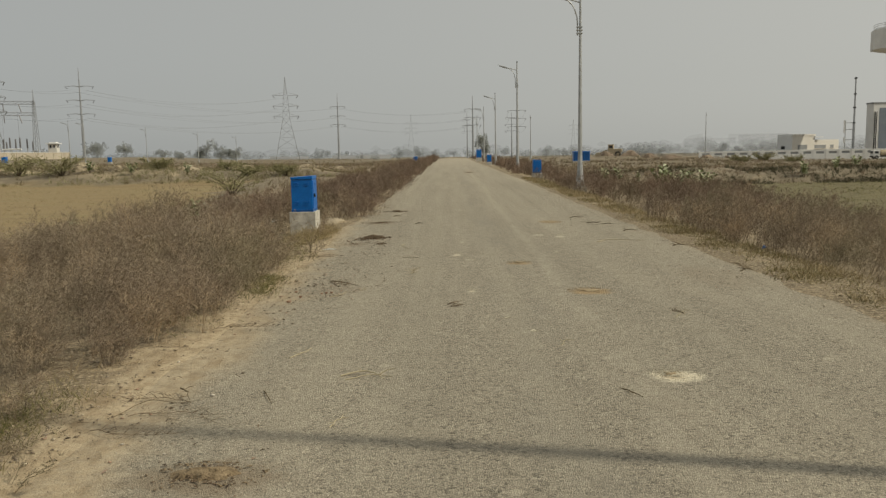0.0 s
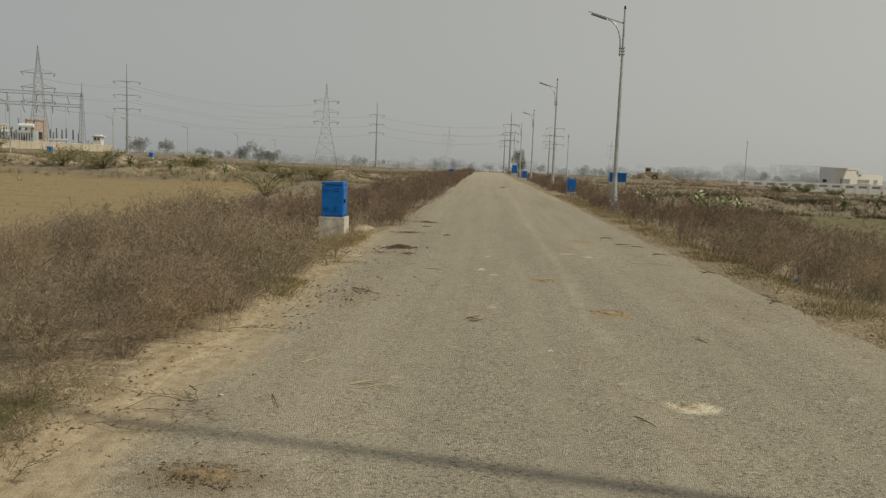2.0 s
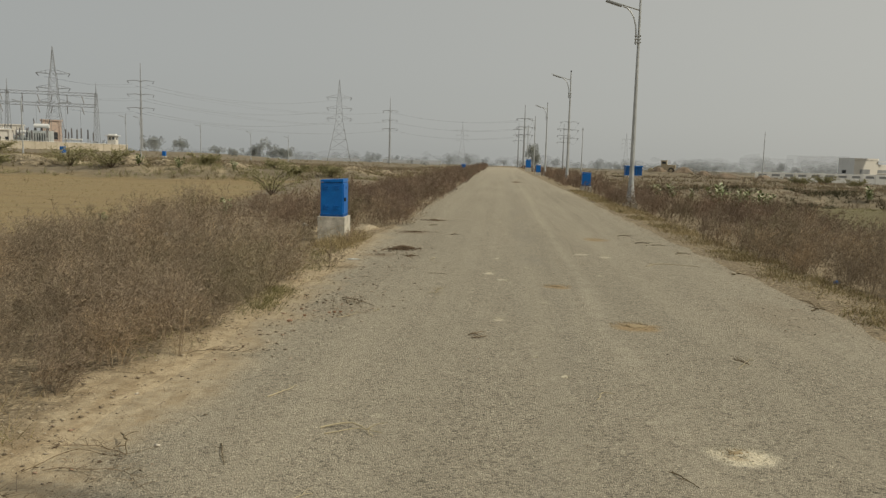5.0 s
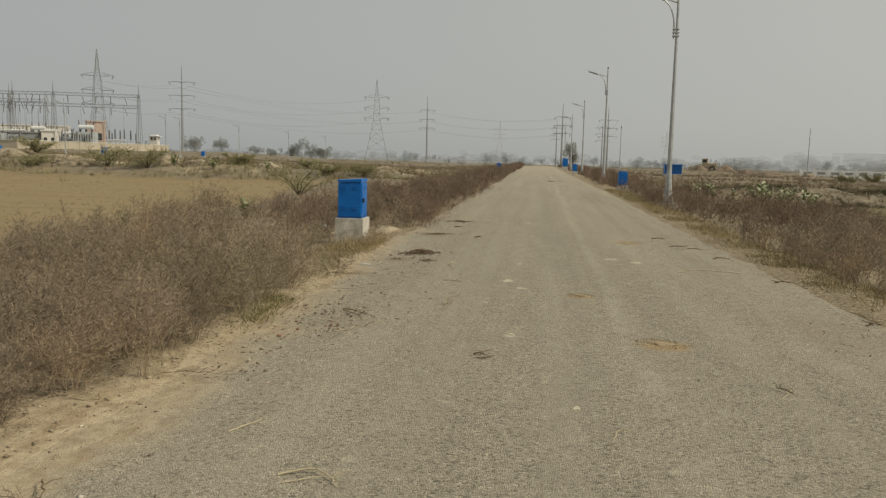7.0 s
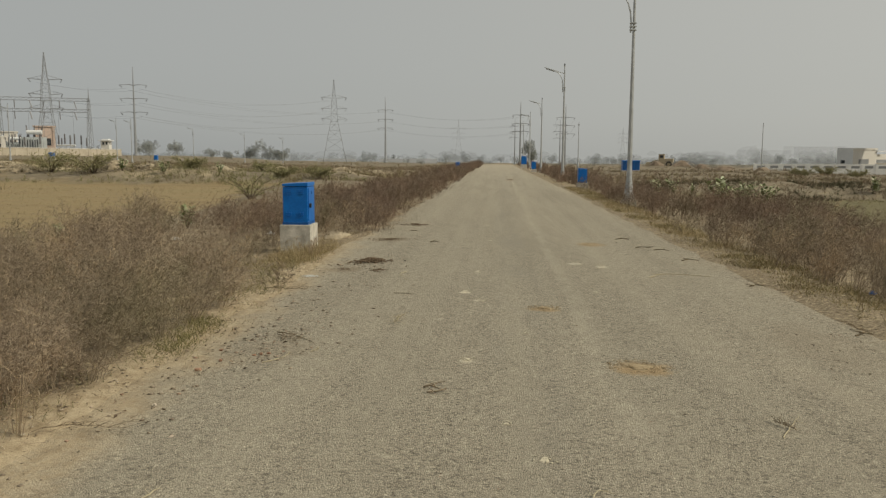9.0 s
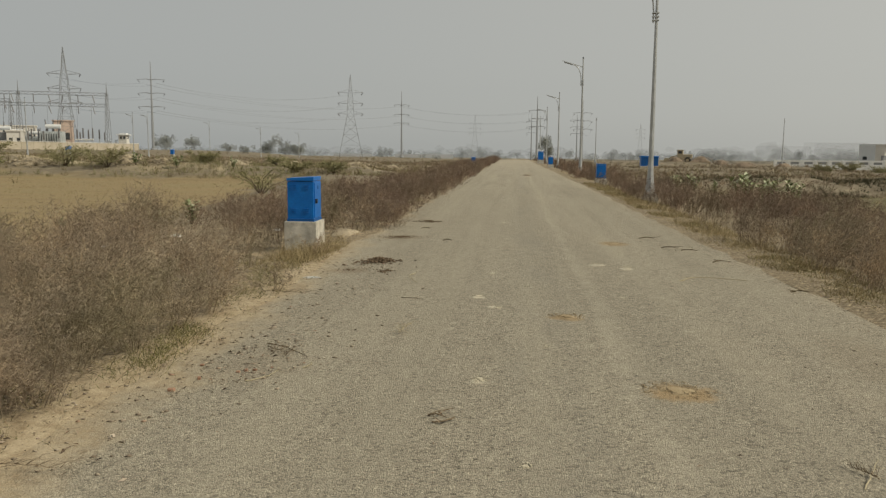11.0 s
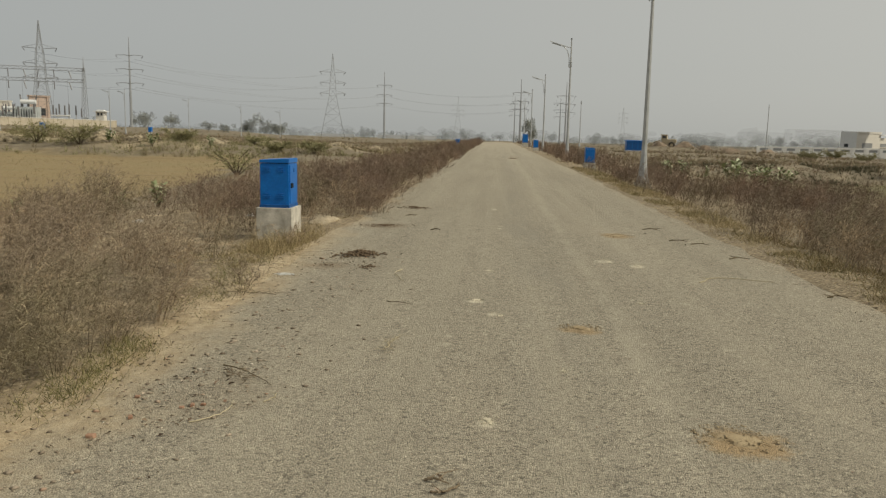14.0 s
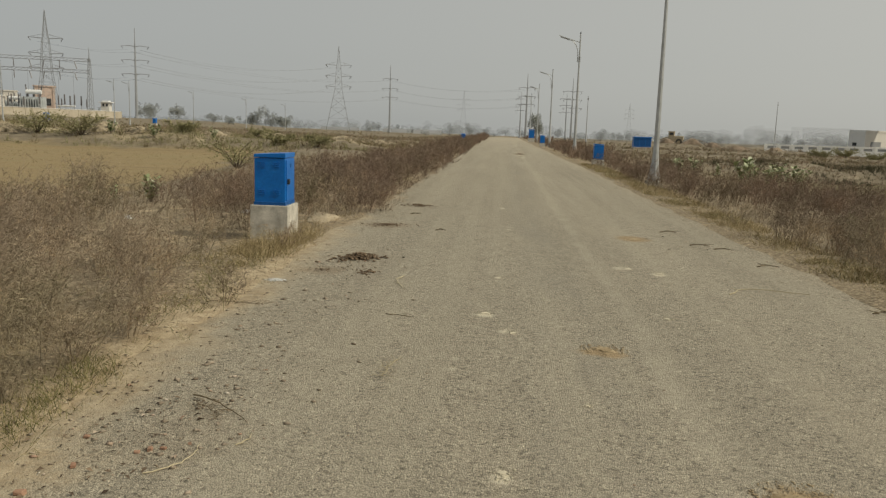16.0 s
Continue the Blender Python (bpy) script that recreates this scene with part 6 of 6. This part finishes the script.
droppings(-1.56, 14.16, 0.34, 0.24, 0.07, 520, 0.03, "dark crumbled dry dung heaped on the asphalt", 6)
droppings(-1.3, 13.25, 0.22, 0.26, 0.015, 90, 0.02, "scattered pale dung crumbs on the asphalt", 16)
droppings(-1.83, 13.3, 0.3, 0.26, 0.01, 100, 0.012, "trodden dung crumbs and chaff on the asphalt", 17)
droppings(-1.73, 17.6, 0.42, 0.36, 0.02, 240, 0.02, "flattened reddish-brown dung on the asphalt", 7)
droppings(-1.55, 20.95, 0.34, 0.3, 0.04, 150, 0.028, "small dark dung heap on the asphalt", 8)
droppings(-1.3, 2.8, 0.3, 0.16, 0.025, 200, 0.012, "crumbled dark dung and mud by the road edge", 18)
patch("dung_pat", 1.2, 58.0, 0.5, 0.5, 0.06, M_DUNG, "dark dung on the far road", "dung", 9)
patch("earth_mound", -2.95, 18.1, 0.62, 0.6, 0.10, M_MOUND, "small sandy earth mound beside the pillar", "mound", 10)
patch("plastic_scrap", -2.17, 12.6, 0.10, 0.07, 0.015, M_PLASTIC, "crumpled white plastic scrap at the road edge", "plastic scrap", 11)
for i, (x, y) in enumerate(((-6.1, 17.3), (-6.6, 15.6), (-3.15, 15.75), (-8.5, 20.2), (-4.6, 19.0))):
    b = patch("plastic_scrap", x, y, 0.11, 0.09, 0.05, M_PLASTIC, "crumpled white plastic scrap among the weeds", "plastic scrap", 60 + i)
    b.location.z = float(land(x, y)) + 0.02

b = patch("plastic_scrap", 5.29, 12.14, 0.06, 0.05, 0.04, M_BLUE, "crumpled blue plastic scrap in the dry grass", "plastic scrap", 66, 30)
b.location.z = float(land(5.29, 12.14)) + 0.03


def stick(name, pts, r, mat, label, category):
    """A crooked dry stalk, tapering, with a side shoot or two."""
    q = [Vector((x, y, float(max(road_top(x, y), land(x, y))) + r * 0.6 + z)) for x, y, z in pts]
    q = [q[0] * 2 - q[1], *q, q[-1] * 2 - q[-2]]
    rnd = random.Random(round(q[1].x * 1000))
    curve = []
    for i in range(1, len(q) - 2):
        for k in range(5):
            t = k / 5
            p = 0.5 * (2 * q[i] + (q[i + 1] - q[i - 1]) * t + (2 * q[i - 1] - 5 * q[i] + 4 * q[i + 1] - q[i + 2]) * t * t + (3 * q[i] - q[i - 1] - 3 * q[i + 1] + q[i + 2]) * t ** 3)
            curve.append(p + Vector((rnd.uniform(-1, 1), rnd.uniform(-1, 1), 0)) * r * 1.2)
    curve.append(q[-2])
    bm = tube(BM(), curve, [r * (0.75 - 0.5 * i / len(curve)) for i in range(len(curve))], 5)
    for k in (len(curve) // 3, 2 * len(curve) // 3):
        d = Vector((rnd.uniform(-1, 1), rnd.uniform(-1, 1), 0.12)).normalized()
        tube(bm, [curve[k], curve[k] + d * r * 7, curve[k] + d * r * 12 + Vector((r * 3, 0, -r))], [r * 0.4, r * 0.3, r * 0.12], 4)
    return solo(name, bm, mat, label, category)


stick("fallen_twig", [(-0.8, 11.3, 0), (-0.67, 11.24, 0.01), (-0.54, 11.22, 0)], 0.005, M_STICK, "thin dry twig lying on the asphalt", "twig")
stick("fallen_twig", [(-0.05, 7.35, 0), (0.0, 7.33, 0.015), (0.07, 7.31, 0)], 0.010, M_STEM, "short brown stick lying on the asphalt", "twig")
stick("fallen_twig", [(-0.02, 7.22, 0), (0.04, 7.2, 0.012), (0.11, 7.27, 0.01), (0.12, 7.33, 0)], 0.008, M_STEM, "short curled brown stick lying on the asphalt", "twig")
stick("fallen_twig", [(-2.2, 3.72, 0.02), (-2.06, 3.98, 0.05), (-1.85, 4.0, 0.02), (-1.68, 4.2, 0.0)], 0.0035, M_STICK, "long dry stem lying on sand", "twig")
stick("fallen_twig", [(-1.95, 4.3, 0.03), (-1.86, 4.18, 0.04), (-1.8, 4.05, 0.0)], 0.008, M_STICK, "curled dry stick lying on sand", "twig")
stick("fallen_twig", [(-1.35, 4.3, 0.0), (-1.28, 4.12, 0.01), (-1.22, 3.98, 0.0)], 0.006, M_STICK, "curved dry twig lying on the asphalt", "twig")
stick("fallen_twig", [(1.2, 4.2, 0), (1.24, 4.1, 0.01), (1.3, 4.0, 0)], 0.006, M_STICK, "small dry twig lying on the asphalt", "twig")
stick("fallen_twig", [(-1.6, 8.98, 0.02), (-1.4, 8.86, 0.02), (-1.17, 8.64, 0.0)], 0.007, M_STICK, "dark dry stick among road grit", "twig")
stick("straw_stalk", [(-0.85, 4.62, 0), (-0.68, 4.68, 0.02), (-0.55, 4.6, 0.01), (-0.5, 4.52, 0)], 0.0095, M_STRAW, "pale dry straw stalk lying on the asphalt", "straw")
stick("straw_stalk", [(-0.8, 4.52, 0), (-0.6, 4.6, 0.015), (-0.45, 4.58, 0)], 0.0058, M_STRAW, "pale dry straw stalk lying on the asphalt", "straw")
stick("straw_stalk", [(-1.35, 5.2, 0), (-1.25, 5.35, 0.01), (-1.22, 5.5, 0)], 0.0072, M_STRAW, "pale dry straw stalk lying on the asphalt", "straw")
stick("straw_stalk", [(0.95, 5.45, 0), (1.0, 5.6, 0.012), (1.06, 5.62, 0)], 0.0058, M_STRAW, "pale dry straw stalk lying on the asphalt", "straw")
stick("straw_stalk", [(-0.75, 3.5, 0), (-0.72, 3.62, 0.01), (-0.66, 3.68, 0)], 0.0058, M_STRAW, "pale dry straw stalk lying on the asphalt", "straw")
stick("straw_stalk", [(-1.44, 7.95, 0), (-1.31, 8.07, 0.01), (-1.29, 8.2, 0.01), (-1.32, 8.34, 0)], 0.006, M_STRAW, "pale dry straw stalk lying on the asphalt", "straw")
stick("straw_stalk", [(-1.13, 8.33, 0), (-1.08, 8.4, 0.01), (-1.1, 8.49, 0)], 0.006, M_STRAW, "curled pale straw lying on the asphalt", "straw")
stick("fallen_twig", [(-0.86, 13.1, 0), (-0.91, 12.8, 0.01), (-0.76, 12.36, 0)], 0.008, M_STRAW, "bent pale dry stalk lying on the asphalt", "twig")
stick("straw_stalk", [(2.22, 6.50, 0), (2.34, 6.69, 0.015), (2.47, 6.93, 0)], 0.005, M_STRAW, "curled pale straw lying on the asphalt", "straw")
stick("straw_stalk", [(2.6, 12.9, 0), (2.9, 13.2, 0.01), (3.5, 13.1, 0)], 0.0087, M_STRAW, "long pale straw lying on the asphalt", "straw")


for x, y, a, length in ((3.17, 16.57, 0.1, 0.3), (3.44, 16.24, -0.1, 0.26), (3.63, 14.87, 0.2, 0.3), (3.0, 18.05, 0.0, 0.28), (3.9, 12.3, 0.15, 0.22), (-1.45, 19.33, 0.0, 0.2), (-0.78, 17.1, 0.1, 0.16), (4.0, 9.45, 0.3, 0.2)):
    u = Vector((math.cos(a), math.sin(a), 0)) * length / 2
    stick("bark_piece", [(x - u.x, y - u.y, 0), (x, y + 0.03, 0.015), (x + u.x, y + u.y, 0)], 0.012, M_STICK, "flat dark strip of bark lying on the asphalt", "bark")


def brick_bit(x, y, s, seed):
    r = random.Random(seed)
    bm = block(BM(), -s, s, -s * 0.6, s * 0.6, -s * 0.4, s * 0.5)
    for v in bm.verts:
        v.co *= r.uniform(0.7, 1.15)
    bmesh.ops.bevel(bm, geom=bm.edges[:], offset=s * 0.15, segments=1, affect="EDGES")
    solo("brick_fragment", bm, M_BRICK, "broken red brick fragment on the road edge", "brick", pose(x, y, float(max(road_top(x, y), land(x, y))) + s * 0.3, 0, 0, r.uniform(0, 180)), "brick fragments")


for i, (x, y, s) in enumerate(((-1.53, 8.22, 0.035), (-1.47, 8.24, 0.028), (-1.58, 8.18, 0.025), (-1.88, 7.69, 0.045), (-1.8, 7.99, 0.035), (-1.92, 8.33, 0.03))):
    brick_bit(x, y, s * 0.6, 500 + i)


def grit(rng, n, place, lo, hi):
    """Loose stones and crumbs."""
    return lumps(rng, place(n) + np.array([0, 0, 0.003]), lo * (hi / lo) ** (rng.uniform(0, 1, n) ** 2.2), 0.5)


def edge_litter(n):
    y = 3 + 37 * rng.uniform(0, 1, n) ** 1.3
    side = rng.uniform(0, 1, n) < 0.72
    x = np.where(side, road_left(y) + np.abs(rng.normal(0.1, 0.55, n)) - 0.35, road_right(y) - np.abs(rng.normal(0, 0.7, n)) + 0.4)
    return np.stack([x, y, np.where((x > road_left(y) + 0.1) & (x < road_right(y) - 0.1), np.maximum(road_top(x, y), land(x, y)), land(x, y))], -1)


def dumped(n):
    k = rng.randint(0, 7, n)
    cx, cy = np.array([-1.45, -1.7, -1.65, -1.35, -1.9, -1.5, -2.0])[k], np.array([8.9, 8.5, 14.0, 9.2, 10.5, 11.6, 7.4])[k]
    x, y = cx + rng.normal(0, 0.3, n), cy + rng.normal(0, 0.5, n)
    return np.stack([x, y, np.maximum(road_top(x, y), land(x, y))], -1)


def strewn(n):
    y = 2 + 26 * rng.uniform(0, 1, n) ** 1.8
    x = rng.uniform(-2.1, 4.4, n)
    return np.stack([x, y, road_top(x, y)], -1)


va, fa = grit(rng, 5600, edge_litter, 0.003, 0.02)
vb, fb = grit(rng, 650, dumped, 0.005, 0.03)
vc, fc = grit(rng, 9000, strewn, 0.002, 0.008)
tagged(new("road_grit", raw("road_grit", np.concatenate([va, vb, vc]), np.concatenate([fa, fb + len(va), fc + len(va) + len(vb)]), M_STONE)), "scattered stones, crumbs and brick chips along the road", "grit", "", "stuff")

def verge(n):
    y = 2 + 24 * rng.uniform(0, 1, n) ** 1.4
    x = np.where(rng.uniform(0, 1, n) < 0.65, road_left(y) - np.abs(rng.normal(0, 1.3, n)) + 0.2, road_right(y) + np.abs(rng.normal(0, 1.0, n)))
    return np.stack([x, y, land(x, y)], -1)


vd, fd = grit(rng, 9500, verge, 0.003, 0.022)
tagged(new("verge_clods", raw("verge_clods", vd, fd, M_CLOD)), "pale clods and chips of dry earth under the weeds", "clods", "", "stuff")


def flakes(r, p, size):
    """Curled dead leaves and bark chips: a kinked lozenge each."""
    n = len(p)
    a, w, c = r.uniform(0, 6.28, n), r.uniform(0.2, 0.55, n), r.uniform(0.05, 0.5, n)
    ax, sd = np.stack([np.cos(a), np.sin(a), 0.25 * r.normal(size=n)], -1), np.stack([-np.sin(a), np.cos(a), 0.35 * r.normal(size=n)], -1)
    up = np.array([0, 0, 1.0])
    s, w, c = size[:, None], w[:, None], c[:, None]
    mid = p + up * 0.004
    q = [mid - ax * s, mid + sd * s * w + up * s * c, mid + ax * s, mid - sd * s * w + up * s * c * 0.7, mid + up * s * 0.02]
    v = np.stack(q, 1).reshape(-1, 3)
    f = (np.array([(0, 4, 1), (1, 4, 2), (2, 4, 3), (3, 4, 0)])[None] + 5 * np.arange(n)[:, None, None]).reshape(-1, 3)
    return v, f


def on_top(x, y):
    return np.stack([x, y, np.where((x > road_left(y) + 0.1) & (x < road_right(y) - 0.1), np.maximum(road_top(x, y), land(x, y)), land(x, y)) + 0.004], -1)


spots = ((-1.58, 8.86, 0.16, 70), (-1.5, 8.3, 0.2, 90), (-2.05, 9.1, 0.14, 34), (-2.3, 9.0, 0.1, 16), (-2.0, 8.4, 0.16, 40), (-1.7, 7.85, 0.2, 50), (-1.9, 13.2, 0.3, 50), (-1.5, 14.1, 0.4, 60), (-2.0, 6.6, 0.25, 50), (3.3, 16.3, 0.35, 30), (3.1, 18.0, 0.4, 26), (3.7, 14.6, 0.4, 34), (4.0, 10.2, 0.4, 40), (3.6, 8.6, 0.4, 34), (-2.05, 3.85, 0.22, 60), (-1.9, 3.5, 0.2, 40), (-1.3, 2.85, 0.25, 30), (0.04, 7.27, 0.05, 12))
fx = np.concatenate([rng.normal(x, s, n) for x, y, s, n in spots])
fy = np.concatenate([rng.normal(y, s, n) for x, y, s, n in spots])
k = len(fx)
e = edge_litter(900)
ox, oy = rng.uniform(-1.9, 4.2, 420), 3 + 27 * rng.uniform(0, 1, 420) ** 1.3
fp = on_top(np.concatenate([fx, e[:, 0], ox]), np.concatenate([fy, e[:, 1], oy]))
fs = np.concatenate([0.005 + 0.02 * rng.uniform(0, 1, k) ** 2.5, 0.004 + 0.015 * rng.uniform(0, 1, 900) ** 3, 0.004 + 0.014 * rng.uniform(0, 1, 420) ** 3])
lv, lf = flakes(rng, fp, fs)
tagged(new("leaf_litter", raw("leaf_litter", lv, lf, M_FLAKE)), "curled brown leaves and bark bits strewn on the asphalt", "leaf litter", "", "stuff")


def dead_branch(x, y, heading, length, seed, dark=True):
    """A dry weed torn out and dropped: a crooked stem lying flat with a fan of fine side shoots."""
    r = np.random.RandomState(seed)
    n = 9
    a = heading + np.cumsum(r.normal(0, 0.22, n))
    q = np.stack([np.cumsum(np.cos(a)), np.cumsum(np.sin(a)), 0 * a], -1) * length / n
    bm = tube(BM(), [tuple(v + np.array([0, 0, 0.006 + 0.012 * abs(math.sin(i * 1.3))])) for i, v in enumerate(q)], [0.0034 * (1 - 0.8 * i / n) for i in range(n)], 5)
    for i in range(1, n):
        for j in range(4):
            b = a[i] + r.normal(0, 0.8)
            l1 = length * r.uniform(0.12, 0.38)
            p0 = q[i] + np.array([0, 0, 0.01])
            p1 = p0 + np.array([math.cos(b) * l1 * 0.5, math.sin(b) * l1 * 0.5, r.uniform(0.0, 0.05)])
            p2 = p0 + np.array([math.cos(b + 0.3) * l1, math.sin(b + 0.3) * l1, r.uniform(0.0, 0.04)])
            tube(bm, [tuple(p0), tuple(p1), tuple(p2)], [0.0015, 0.001, 0.0005], 3)
    z = float(on_top(np.array([x]), np.array([y]))[0, 2])
    solo("dead_branch", bm, M_STEM if dark else M_STRAW, "dry torn weed stem with fine side shoots lying flat", "branch", pose(x, y, z), "fallen branches")


for i, (x, y, h, length, dark) in enumerate(((-2.2, 3.75, 0.5, 0.75, True), (-2.3, 3.5, 0.15, 0.6, True), (-1.75, 4.05, 2.6, 0.5, True), (-0.5, 9.98, -1.6, 0.45, False), (-1.62, 8.95, -0.5, 0.4, True), (-2.35, 6.1, 0.9, 0.6, True), (-2.5, 11.3, 0.2, 0.6, True), (4.1, 9.4, 1.9, 0.5, True), (4.2, 11.8, 1.2, 0.5, True), (2.35, 6.6, 2.0, 0.18, True))):
    dead_branch(x, y, h, length, 800 + i, dark)

# loose dry stems lying about the verges
n = 9000
p = edge_litter(n)
p[:, 0] -= np.where(p[:, 0] < 0, 0.35, -0.35) * rng.uniform(0.6, 3.5, n)
p[:, 2] = np.maximum(land(p[:, 0], p[:, 1]), np.where((p[:, 0] > road_left(p[:, 1])) & (p[:, 0] < road_right(p[:, 1])), 0.03, -9)) + 0.012
d = unit(rng.normal(size=(n, 3)) * np.array([1, 1, 0.12]))
m = 2600
ry = 6 + 26 * rng.uniform(0, 1, m) ** 1.4
rx = asphalt_right(ry) + 0.05 + np.abs(rng.normal(0, 0.7, m))
q = np.stack([rx, ry, land(rx, ry) + 0.012], -1)
stuff("pale_stems", [blades(rng, q, unit(rng.normal(size=(m, 3)) * np.array([1, 1, 0.12])), rng.uniform(0.05, 0.2, m), rng.uniform(0.004, 0.009, m))], M_STRAW, "bleached broken stems strewn under the bushes", "litter")
stuff("fallen_stems", [blades(rng, p, d, rng.uniform(0.04, 0.17, n), rng.uniform(0.002, 0.005, n))], M_WEED, "dry broken stems strewn over the sandy verge", "litter")
